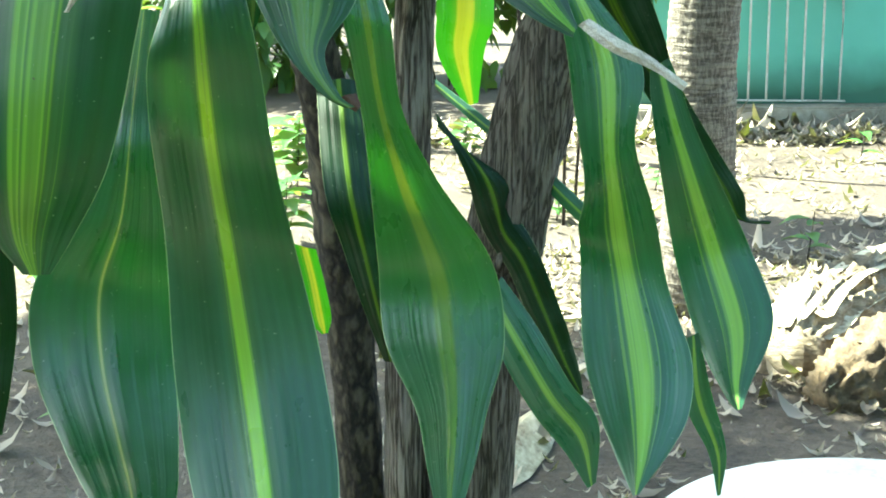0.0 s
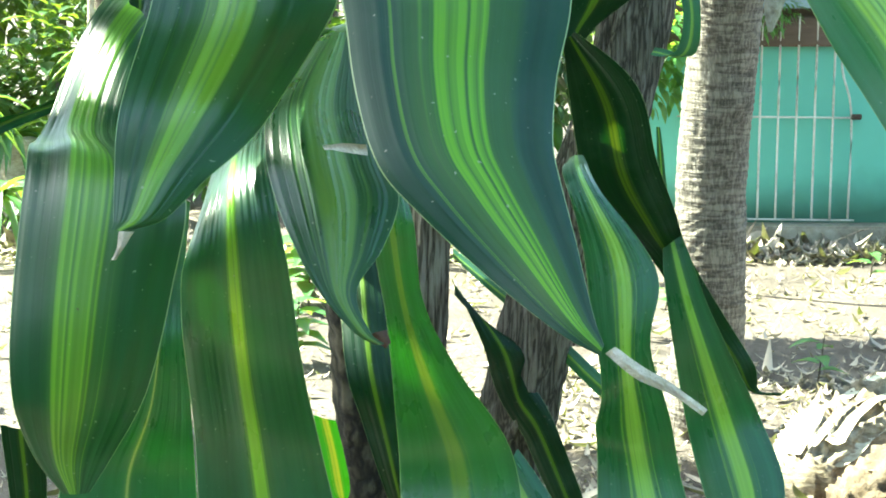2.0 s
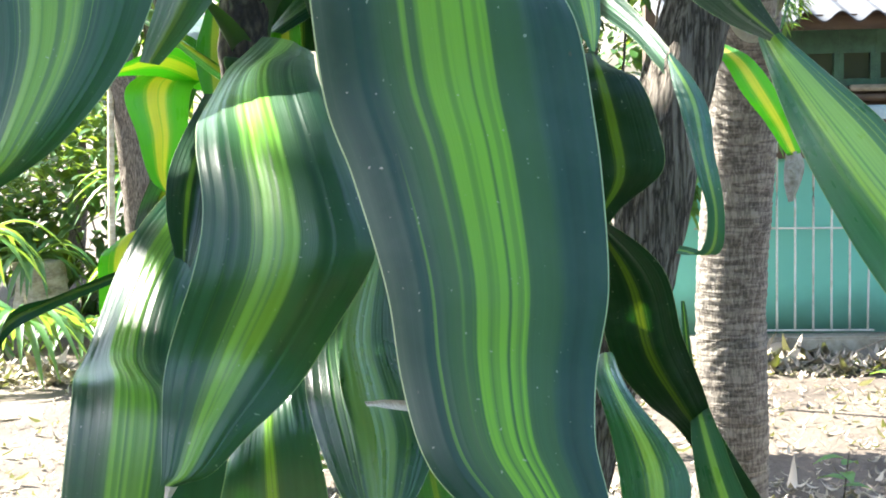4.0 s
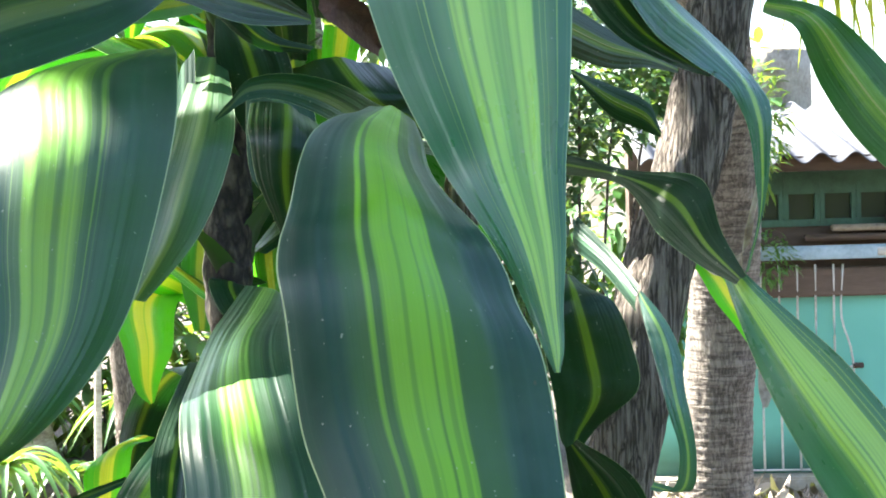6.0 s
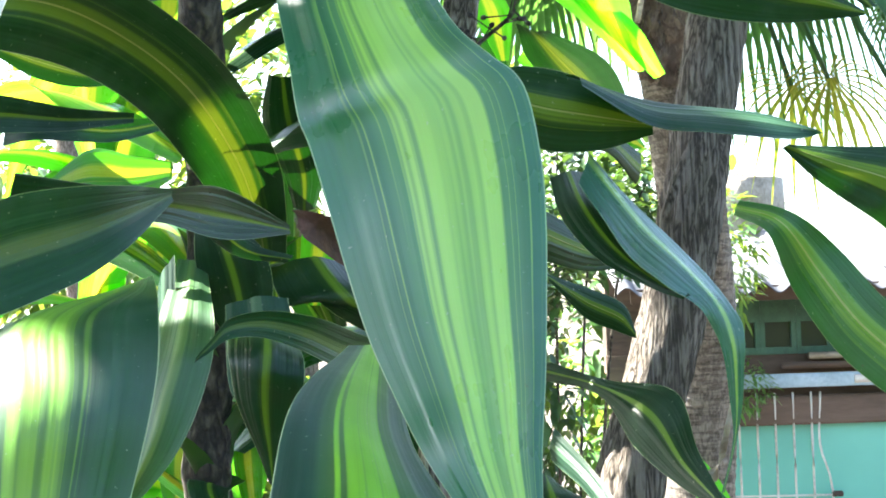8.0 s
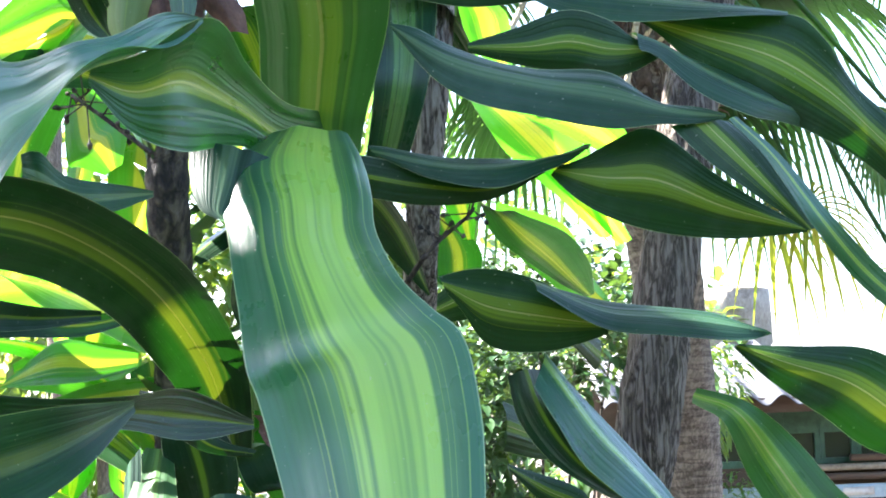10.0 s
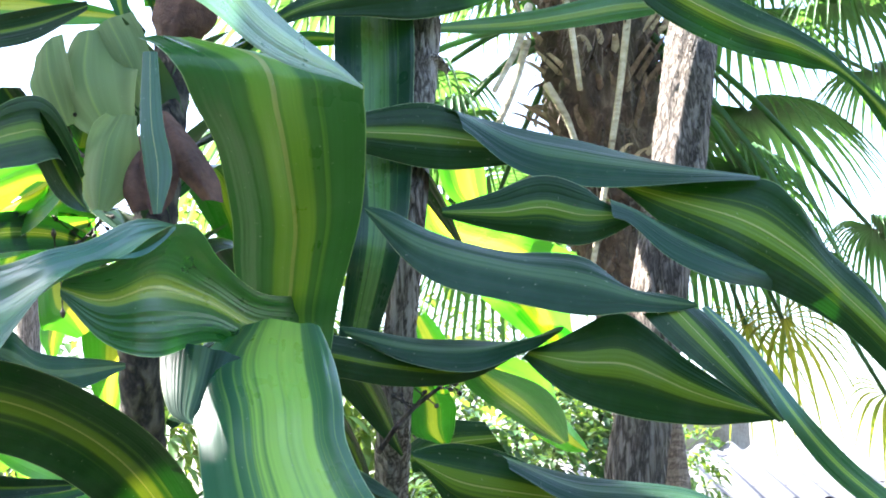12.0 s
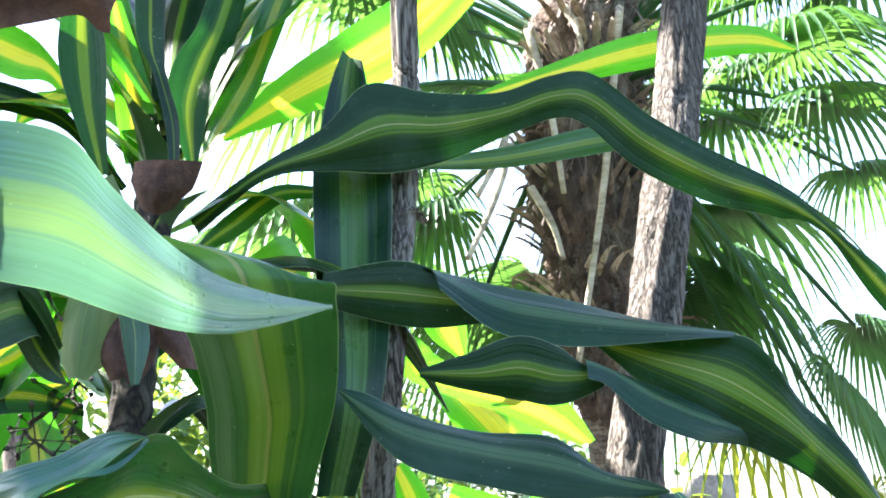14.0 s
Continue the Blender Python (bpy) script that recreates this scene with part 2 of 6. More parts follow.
DARK, DULL = (0.012, 0.050, 0.034), (0.085, 0.21, 0.05)
# Weak shine and little transmitted light, shared by the shaded leaf copies.
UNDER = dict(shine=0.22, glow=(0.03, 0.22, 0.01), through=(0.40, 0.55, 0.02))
# Strong transmitted colours for the backlit leaf copies.
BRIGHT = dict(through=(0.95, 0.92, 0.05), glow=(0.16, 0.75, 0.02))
LEAVES = {  # material, gutter depth, edge wave
    "wide": (leaf_material("leaf_broad_stripe", (0.012, 0.052, 0.036), (0.13, 0.32, 0.03), 0.28, trans=0.09, shine=0.5, rough=0.36, split=0.07, shift=-0.05), 0.10, 0.02),
    "wide2": (leaf_material("leaf_dull_stripe", DARK, DULL, 0.33, trans=0.10), 0.10, 0.02),
    "wide3": (leaf_material("leaf_ribbed_stripe", (0.030, 0.112, 0.042), (0.105, 0.27, 0.04), 0.30, streak=0.2, trans=0.11, shine=0.3, glow=(0.10, 0.42, 0.04), rib=0.016, through=(0.45, 0.65, 0.02)), 0.12, 0.03),
    "front": (leaf_material("leaf_vivid_stripe", (0.009, 0.042, 0.042), (0.14, 0.36, 0.02), 0.37, jag=0.22, trans=0.05, streak=1.0, split=0.11, shine=0.28, rough=0.40), 0.15, 0.02),
    # Striped leaf darkened in colour, for one that hangs in shade.
    "deep": (leaf_material("leaf_shaded_stripe", (0.006, 0.030, 0.024), (0.06, 0.16, 0.05), 0.34, jag=0.3, trans=0.03, shine=0.25, split=0.08), 0.12, 0.02),
    "thin": (leaf_material("leaf_narrow_stripe", (0.036, 0.108, 0.078), (0.26, 0.55, 0.04), 0.11, jag=0.05, streak=0.7, trans=0.08, glow=(0.06, 0.40, 0.01), through=(0.75, 0.85, 0.03)), 0.10, 0.03),
    "thin2": (leaf_material("leaf_fine_lines", (0.042, 0.108, 0.082), DULL, 0.14, jag=0.10, streak=1.0, trans=0.13, glow=(0.10, 0.60, 0.01)), 0.10, 0.04),
    "rib": (leaf_material("leaf_dark_ribbed", (0.028, 0.085, 0.06), DULL, 0.03, jag=0.02, trans=0.16, rib=0.01), 0.10, 0.02),
    # Shade on the back leaves is put into this darker green.
    "dark": (leaf_material("leaf_shaded", (0.008, 0.032, 0.016), (0.10, 0.19, 0.015), 0.10, jag=0.08, trans=0.04, rough=0.32, **UNDER), 0.14, 0.04),
    "dark2": (leaf_material("leaf_deep_green", (0.010, 0.05, 0.018), (0.11, 0.24, 0.02), 0.22, trans=0.16, shine=0.2), 0.16, 0.02),
    # The next two undersides carry their shade in the base colour.
    "arch": (leaf_material("leaf_shaded_underside", (0.008, 0.036, 0.014), (0.08, 0.17, 0.018), 0.22, jag=0.12, trans=0.045, rib=0.010, rough=0.42, **UNDER), 0.12, 0.03),
    "archlit": (leaf_material("leaf_shaded_warm_underside", (0.008, 0.038, 0.014), (0.10, 0.20, 0.018), 0.28, jag=0.15, trans=0.06, rib=0.010, rough=0.42, **UNDER), 0.10, 0.03),
    "mid": (leaf_material("leaf_mid_green_underside", (0.016, 0.064, 0.028), (0.10, 0.19, 0.03), 0.16, jag=0.1, trans=0.10, rib=0.010, shine=0.25), 0.12, 0.03),
    # Sky sheen on leaves that catch it is put into this paler colour.
    "pale": (leaf_material("leaf_skylit_pale", (0.042, 0.135, 0.13), (0.22, 0.42, 0.10), 0.15, jag=0.10, streak=0.8, trans=0.12), 0.12, 0.03),
    # Near leaf in full sun: its brightness is put into the pale colour.
    "palewide": (leaf_material("leaf_sunlit_pale_stripe", (0.075, 0.20, 0.24), (0.12, 0.27, 0.11), 0.30, streak=0.3, trans=0.075, shine=0.3, glow=(0.30, 0.75, 0.40), through=(0.50, 0.92, 0.30)), 0.10, 0.02),
    "under": (leaf_material("leaf_grey_green", (0.035, 0.10, 0.05), (0.07, 0.16, 0.05), 0.2, trans=0.10, rough=0.45), 0.10, 0.02),
    "shield": (leaf_material("fern_shield", (0.17, 0.25, 0.15), (0.22, 0.30, 0.16), 0.02, jag=0.02, trans=0.26, rough=0.7, shine=0.12, glow=(0.34, 0.50, 0.20)), 0.22, 0.85),
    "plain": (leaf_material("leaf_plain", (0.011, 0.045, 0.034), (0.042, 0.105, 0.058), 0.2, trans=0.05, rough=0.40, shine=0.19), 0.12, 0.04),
    "bright": (leaf_material("leaf_lively_stripe", (0.024, 0.11, 0.09), (0.23, 0.50, 0.09), 0.40, jag=0.3, streak=0.55, trans=0.20, through=(0.65, 0.85, 0.06), split=0.07, shift=0.09), 0.10, 0.02),
    "band": (leaf_material("leaf_clear_band", (0.023, 0.10, 0.062), (0.24, 0.48, 0.07), 0.20, jag=0.08, streak=0.8, trans=0.12), 0.12, 0.03),
    # Glare on the upturned leaf is painted in as a lighter bluish green.
    "sheen": (leaf_material("leaf_painted_sheen", (0.055, 0.17, 0.17), (0.10, 0.24, 0.14), 0.3, trans=0.08, rough=0.34, shine=0.8), 0.12, 0.03),
    # Sun from behind is put into these yellower, brighter copies of the leaf.
    "lit": (leaf_material("leaf_backlit_yellow", (0.03, 0.17, 0.02), (0.36, 0.46, 0.04), 0.30, jag=0.15, trans=0.55, **BRIGHT), 0.10, 0.03),
    "half": (leaf_material("leaf_half_backlit", (0.015, 0.075, 0.02), (0.20, 0.30, 0.03), 0.26, jag=0.15, trans=0.28, **BRIGHT), 0.10, 0.03),
}
SOIL = rough_surface("soil", (0.03, 0.022, 0.017), (0.072, 0.055, 0.042), (0.13, 0.105, 0.08), 1.6, fine=30.0, relief=0.8, distance=0.03)
TURQUOISE = turquoise_wall("turquoise_paint")
LEAVES["husk"] = (rough_surface("curled_husk", (0.03, 0.015, 0.010), (0.085, 0.042, 0.028), (0.17, 0.09, 0.055), 20.0, fine=90.0), 0.30, 0.22)
LEAVES["dry"] = (rough_surface("bleached_tip", (0.22, 0.18, 0.13), (0.48, 0.43, 0.36), (0.68, 0.64, 0.56), 40.0, fine=150.0), 0.25, 0.10)
CONCRETE = rough_surface("old_concrete", (0.12, 0.10, 0.07), (0.24, 0.21, 0.16), (0.36, 0.33, 0.27), 3.0, fine=35.0)
GREY_BARK = bark("grey_bark", (0.06, 0.048, 0.036), (0.25, 0.21, 0.175), (0.50, 0.45, 0.39), 280.0, 0.06)
PALM_BARK = ringed_bark("palm_bark")
BROWN_BARK = bark("brown_bark", (0.05, 0.04, 0.03), (0.17, 0.14, 0.112), (0.34, 0.295, 0.25), 320.0, 0.05)
STEM_BARK = bark("stem_bark", (0.012, 0.010, 0.008), (0.045, 0.036, 0.026), (0.14, 0.12, 0.085), 110.0, 0.5)
WHITE_METAL = rough_surface("white_rail_paint", (0.25, 0.22, 0.18), (0.48, 0.46, 0.42), (0.6, 0.6, 0.57), 8.0, fine=60.0, roughness=0.5)
BEAM_WOOD = rough_surface("beam_wood", (0.03, 0.02, 0.014), (0.075, 0.05, 0.035), (0.13, 0.09, 0.065), 4.0, (0.15, 1, 1), fine=25.0)
GREEN_PAINT = rough_surface("dark_green_paint", (0.015, 0.05, 0.03), (0.03, 0.09, 0.05), (0.05, 0.13, 0.08), 3.0, fine=30.0, roughness=0.5)
ROOF_SHEET = rough_surface("fibre_cement", (0.05, 0.055, 0.062), (0.09, 0.095, 0.108), (0.135, 0.14, 0.152), 1.8, fine=22.0, relief=0.2)
BLUE_METAL = rough_surface("pale_blue_metal", (0.22, 0.30, 0.34), (0.32, 0.42, 0.48), (0.44, 0.54, 0.6), 4.0, fine=30.0, roughness=0.4)
DRY = rough_surface("dry_leaf", (0.12, 0.085, 0.055), (0.25, 0.19, 0.14), (0.46, 0.38, 0.30), 18.0, fine=90.0)
BASE = rough_surface("dead_leaf_base", (0.07, 0.05, 0.035), (0.22, 0.165, 0.115), (0.46, 0.38, 0.28), 14.0, (1, 1, 0.2), fine=60.0, relief=1.0)
FIBRE = rough_surface("palm_fibre", (0.03, 0.022, 0.017), (0.10, 0.072, 0.055), (0.30, 0.24, 0.18), 12.0, (1, 1, 0.25), fine=60.0, relief=1.0)
WEATHERED = rough_surface("weathered_log", (0.05, 0.035, 0.02), (0.23, 0.185, 0.125), (0.52, 0.47, 0.36), 5.0, (0.7, 0.7, 1.5), fine=38.0, relief=1.0)
BLEACHED = rough_surface("bleached_wood", (0.16, 0.12, 0.07), (0.46, 0.40, 0.28), (0.70, 0.65, 0.52), 7.0, (0.6, 0.6, 1.6), fine=50.0, relief=0.8)
ROTTEN = rough_surface("rotten_wood", (0.03, 0.02, 0.012), (0.10, 0.07, 0.04), (0.22, 0.15, 0.08), 9.0, fine=50.0, relief=1.0)
WHITE_STONE = rough_surface("white_stone", (0.5, 0.5, 0.48), (0.7, 0.69, 0.66), (0.8, 0.8, 0.78), 3.0, fine=40.0)


def foliage(name, dark, light, trans=0.35, through=(0.45, 0.6, 0.04)):
    m, nodes, links, p = material(name)
    geo = nodes.new("ShaderNodeNewGeometry")
    c = ramp(nodes, links, geo.outputs["Random Per Island"], (0.0, dark), (1.0, light))
    links.new(c, p.inputs["Base Color"])
    p.inputs["Roughness"].default_value = 0.45
    t, mixer = nodes.new("ShaderNodeBsdfTranslucent"), nodes.new("ShaderNodeMixShader")
    links.new(mix_colour(nodes, links, 0.5, c, through), t.inputs[0])
    mixer.inputs[0].default_value = trans
    links.new(p.outputs[0], mixer.inputs[1])
    links.new(t.outputs[0], mixer.inputs[2])
    links.new(mixer.outputs[0], nodes["Material Output"].inputs["Surface"])
    return m


DARK_LEAF = foliage("dark_foliage", (0.012, 0.045, 0.014), (0.035, 0.10, 0.025), 0.2, (0.2, 0.35, 0.03))
GREEN_LEAF = foliage("green_foliage", (0.02, 0.07, 0.02), (0.06, 0.16, 0.04))
STRAP_LEAF = foliage("strap_foliage", (0.03, 0.11, 0.03), (0.09, 0.24, 0.06))
PALM_LEAF = foliage("palm_foliage", (0.016, 0.07, 0.022), (0.045, 0.13, 0.04), 0.34, (0.28, 0.62, 0.08))
YELLOW_PALM = foliage("yellow_palm_foliage", (0.18, 0.22, 0.02), (0.5, 0.42, 0.04), 0.5)
LITTER = foliage("leaf_litter", (0.06, 0.042, 0.03), (0.44, 0.37, 0.30), 0.1)
glass, gn, gl, gp = material("dusty_glass")
gp.inputs["Base Color"].default_value, gp.inputs["Roughness"].default_value = (0.03, 0.03, 0.028, 1), 0.15

# ---- building blocks ----
def link(name, bm, mat, parent=None, label="", smooth=True):
    mesh = bpy.data.meshes.new(name)
    bm.to_mesh(mesh)
    bm.free()
    for mm in (mat if isinstance(mat, (list, tuple)) else [mat]):
        mesh.materials.append(mm)
    if smooth:
        mesh.shade_smooth()
    ob = new(name, mesh)
    if parent:
        ob.parent = parent
    if label:
        ob["label"] = label
    return ob


part = link


def box(bm, x0, x1, y0, y1, z0, z1, bevel=0.0):
    made = bmesh.ops.create_cube(bm, size=1.0)["verts"]
    for v in made:
        v.co = Vector((x0 + (v.co.x + 0.5) * (x1 - x0), y0 + (v.co.y + 0.5) * (y1 - y0), z0 + (v.co.z + 0.5) * (z1 - z0)))
    if bevel:
        edges = list({e for v in made for e in v.link_edges})
        bmesh.ops.bevel(bm, geom=edges, offset=bevel, segments=2, affect="EDGES")


def spline(points, n):
    """n + 1 points along a smooth curve through rows of numbers."""
    p = np.array(points, float)
    p = np.vstack([2 * p[0] - p[1], p, 2 * p[-1] - p[-2]])
    out = []
    spans = len(p) - 3
    for s in np.linspace(0, spans, n + 1):
        i = min(int(s), spans - 1)
        f = s - i
        a, b, c, d = p[i : i + 4]
        out.append(0.5 * (2 * b + (c - a) * f + (2 * a - 5 * b + 4 * c - d) * f * f + (3 * b - a - 3 * c + d) * f**3))
    return np.array(out)


def tube(bm, points, rings=40, sides=16, ridge=None):
    """A closed tube through rows of x, y, z, radius; ridge(angle, along, radius) adds relief."""
    rows = spline(points, rings)
    loops, run = [], 0.0
    for i, (x, y, z, r) in enumerate(rows):
        here = Vector((x, y, z))
        ahead = Vector(rows[min(i + 1, rings)][:3]) - Vector(rows[max(i - 1, 0)][:3])
        turn = ahead.to_track_quat("Z", "Y")
        if i:
            run += (here - Vector(rows[i - 1][:3])).length
        loop = []
        for k in range(sides):
            a = 2 * math.pi * k / sides
            rr = r + (ridge(a, run, r) if ridge else 0.0)
            loop.append(bm.verts.new(here + turn @ Vector((math.cos(a) * rr, math.sin(a) * rr, 0))))
        loops.append(loop)
    for a, b in zip(loops, loops[1:]):
        for k in range(sides):
            bm.faces.new((a[k], a[(k + 1) % sides], b[(k + 1) % sides], b[k]))
    bm.faces.new(reversed(loops[0]))
    bm.faces.new(loops[-1])


def blade(bm, rows, across=2, fold=0.1, mat=0):
    """A leaf blade through rows of x, y, z, breadth with its flat side set by the curve's own side line."""
    loops = []
    for i, (x, y, z, w) in enumerate(rows):
        here = Vector((x, y, z))
        ahead = (Vector(rows[min(i + 1, len(rows) - 1)][:3]) - Vector(rows[max(i - 1, 0)][:3])).normalized()
        side = ahead.cross(Vector((0, 0, 1)))
        side = side.normalized() if side.length > 1e-4 else Vector((1, 0, 0))
        up = side.cross(ahead)
        loops.append([bm.verts.new(here + side * (w / 2 * v) + up * (fold * w * abs(v))) for v in np.linspace(-1, 1, across + 1)])
    for a, b in zip(loops, loops[1:]):
        for k in range(across):
            f = bm.faces.new((a[k], a[k + 1], b[k + 1], b[k]))
            f.material_index = mat
            f.smooth = True


# ---- ground ----
def ground_height(x, y):
    near = max(0.0, 1 - abs(y - 4.5) / 6) * max(0.0, 1 - abs(x) / 6)
    return near * (0.05 * noise.noise((x * 0.7, y * 0.7, 0)) + 0.015 * noise.noise((x * 4, y * 4, 3)))


bm = bmesh.new()
xs = sorted({*np.linspace(-6, 6, 121).tolist(), -300, -100, -40, -15, 15, 40, 100, 300})
ys = sorted({*np.linspace(-2, 12, 141).tolist(), -300, -100, -30, -8, 20, 40, 100, 300, 800})
grid = [[bm.verts.new((x, y, ground_height(x, y))) for x in xs] for y in ys]
for a, b in zip(grid, grid[1:]):
    for k in range(len(xs) - 1):
        bm.faces.new((a[k], a[k + 1], b[k + 1], b[k]))
tagged(link("ground", bm, SOIL), "bare brown garden soil strewn with dry leaves", "ground", kind="structure")

# ---- outhouse with a railed turquoise wall ----
WALL_Y = 9.38
house = tagged(new("outhouse"), "low turquoise outhouse with railings, dusty windows and a corrugated roof", "outhouse")
bm = bmesh.new()
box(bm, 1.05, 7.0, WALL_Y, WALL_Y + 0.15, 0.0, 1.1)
part("wall", bm, TURQUOISE, house, "turquoise painted wall, dark green towards the ground", smooth=False)
bm = bmesh.new()
box(bm, 0.95, 7.1, WALL_Y - 0.16, WALL_Y + 0.15, -0.05, 0.11, 0.012)
part("plinth", bm, CONCRETE, house, "worn concrete plinth", smooth=False)
railing = new("railing")
railing.parent = house
railing["label"] = "off-white steel rods on thin cross rails"
for k in range(-4, 6):
    x = 1.704 + 0.1 * k
    bm = bmesh.new()
    bend = 0.012 if k == 5 else 0.0
    tube(bm, [(x, WALL_Y - 0.05, 0.13, 0.0065), (x, WALL_Y - 0.05, 0.72, 0.0065), (x - 5 * bend, WALL_Y - 0.05, 0.98, 0.0065), (x - 4 * bend, WALL_Y - 0.06, 1.27, 0.0065)], 12, 6)
    part("rod", bm, WHITE_METAL, railing)
for z in (0.14, 0.71):
    bm = bmesh.new()
    tube(bm, [(1.25, WALL_Y - 0.05, z, 0.006), (2.24, WALL_Y - 0.05, z - 0.01, 0.006)], 3, 6)
    part("cross_rail", bm, WHITE_METAL, railing)
bm = bmesh.new()
box(bm, 2.2, 2.26, WALL_Y - 0.06, WALL_Y - 0.03, 0.69, 0.72, 0.004)
part("hinge", bm, BEAM_WOOD, railing, "rusty brown hinge block")
bm = bmesh.new()
box(bm, 1.0, 7.05, WALL_Y - 0.06, WALL_Y + 0.1, 1.09, 1.25, 0.01)
part("beam", bm, BEAM_WOOD, house, "dark weathered timber beam", smooth=False)
bm = bmesh.new()
box(bm, 1.0, 7.05, WALL_Y + 0.02, WALL_Y + 0.12, 1.25, 1.5)
part("back_board", bm, BEAM_WOOD, house, smooth=False)
bm = bmesh.new()
box(bm, 1.35, 7.0, WALL_Y - 0.14, WALL_Y - 0.06, 1.30, 1.375, 0.01)
part("blue_rail", bm, BLUE_METAL, house, "pale blue metal rail with a label plate", smooth=False)
bm = bmesh.new()
box(bm, 2.33, 2.50, WALL_Y - 0.147, WALL_Y - 0.141, 1.315, 1.36, 0.002)
part("plate", bm, WHITE_METAL, house, "small pale label plate")
for k, (x0, x1, z) in enumerate(((1.95, 3.0, 1.40), (2.1, 2.9, 1.452), (2.4, 4.2, 1.50))):
    bm = bmesh.new()
    box(bm, x0, x1, WALL_Y - 0.12, WALL_Y - 0.02, z, z + 0.035, 0.006)
    part("plank", bm, CONCRETE if k == 1 else BEAM_WOOD, house, "stacked grey plank")
for k in range(18):
    x = 1.25 + 0.2 * k
    win = new("window")
    win.parent = house
    bm = bmesh.new()
    for x0, x1, z0, z1 in ((x, x + 0.2, 1.66, 1.80), (x, x + 0.2, 1.48, 1.52), (x, x + 0.028, 1.52, 1.66), (x + 0.172, x + 0.2, 1.52, 1.66)):
        box(bm, x0, x1, WALL_Y + 0.0, WALL_Y + 0.05, z0, z1, 0.003)
    part("frame", bm, GREEN_PAINT, win, smooth=False)
    bm = bmesh.new()
    box(bm, x + 0.02, x + 0.18, WALL_Y + 0.03, WALL_Y + 0.035, 1.51, 1.67)
    part("pane", bm, glass, win, smooth=False)
bm = bmesh.new()
box(bm, 1.0, 7.05, WALL_Y + 0.06, WALL_Y + 0.3, 1.4, 1.95)
part("inner_wall", bm, BEAM_WOOD, house, smooth=False)
bm = bmesh.new()
box(bm, 1.1, 7.2, WALL_Y - 0.42, WALL_Y - 0.36, 1.78, 1.86, 0.006)
part("fascia", bm, BEAM_WOOD, house, "reddish brown fascia board", smooth=False)
pitch = 0.178
for k in range(9):
    bm = bmesh.new()
    x0, n = 1.02 + k * pitch * 4, 48
    top, low = [], []
    for i in range(n + 1):
        x = x0 + i * pitch * 4.15 / n
        h = 0.027 * math.cos(2 * math.pi * x / pitch) + 0.004 * (k % 2)
        rows = []
        for d in (0.0, 0.008):
            rows += [bm.verts.new((x, WALL_Y - 0.55, 1.845 + h - d)), bm.verts.new((x, WALL_Y + 1.3, 2.22 + h - d))]
        top.append(rows)
    for a, b in zip(top, top[1:]):
        bm.faces.new((a[0], b[0], b[1], a[1]))
        bm.faces.new((a[2], a[3], b[3], b[2]))
        bm.faces.new((a[0], a[2], b[2], b[0]))
    part("roof_sheet", bm, ROOF_SHEET, house, "sun-bleached grey corrugated sheet")

# ---- the striped dragon tree ----
plant = tagged(new("dragon_tree"), "tall striped dragon tree with long arching green and yellow leaves", "plant")


def leaf(style, stations):
    """A strap leaf: rows of x, y, z, breadth, and the bearing and tilt of the line across it, from base to tip."""
    mat, gutter, wave = LEAVES[style]
    rows = []
    for x, y, z, w, bearing, tilt in stations:
        b, t = radians(bearing), radians(tilt)
        rows.append((x, y, z, w, math.cos(b) * math.cos(t), math.sin(b) * math.cos(t), math.sin(t)))
    n, across = 8 * (len(rows) - 1), 14
    rows = spline(rows, n)
    seed = random.random() * 50
    bm = bmesh.new()
    uv = bm.loops.layers.uv.new("UVMap")
    loops, run = [], 0.0
    for i, (x, y, z, w, sx, sy, sz) in enumerate(rows):
        here, side = Vector((x, y, z)), Vector((sx, sy, sz)).normalized()
        ahead = (Vector(rows[min(i + 1, n)][:3]) - Vector(rows[max(i - 1, 0)][:3])).normalized()
        up = side.cross(ahead)
        up = up.normalized() if up.length > 1e-3 else Vector((0, -1, 0))
        if i:
            run += (here - Vector(rows[i - 1][:3])).length
        w = max(w, 0.002)
        loop = []
        for k in range(across + 1):
            v = 2 * k / across - 1
            ripple = 1.6 * wave * w * abs(v) ** 3 * noise.noise((run * 14 + seed, 3.0 * np.sign(v), seed))
            swell = 0.065 * w * noise.noise((v * 1.1 + seed, run * 9, 2.0)) + 0.030 * w * noise.noise((v * 3.6 + seed, run * 2, 7.0))
            lift = gutter * w * (abs(v) ** 1.4 - 0.4) + ripple + swell
            loop.append((bm.verts.new(here + side * (w / 2 * v) + up * lift), (v / 2 + 0.5, run)))
        loops.append(loop)
    for a, b in zip(loops, loops[1:]):
        for k in range(across):
            quad = (a[k], a[k + 1], b[k + 1], b[k])
            face = bm.faces.new([q[0] for q in quad])
            for lp, q in zip(face.loops, quad):
                lp[uv].uv = q[1]
    return part("leaf", bm, mat, plant)


leaf("wide", [(0.087, 1.107, 1.526, 0.026, 0, -62), (0.07, 1.004, 1.49, 0.047, -34, -31), (0.062, 0.951, 1.448, 0.057, -27, -4), (0.085, 0.881, 1.435, 0.08, -19, -7), (0.082, 0.86, 1.385, 0.072, -6, 2), (0.077, 0.855, 1.34, 0.058, 0, 1), (0.071, 0.862, 1.311, 0.035, 0, -4), (0.072, 0.863, 1.294, 0.012, 0, 0)])
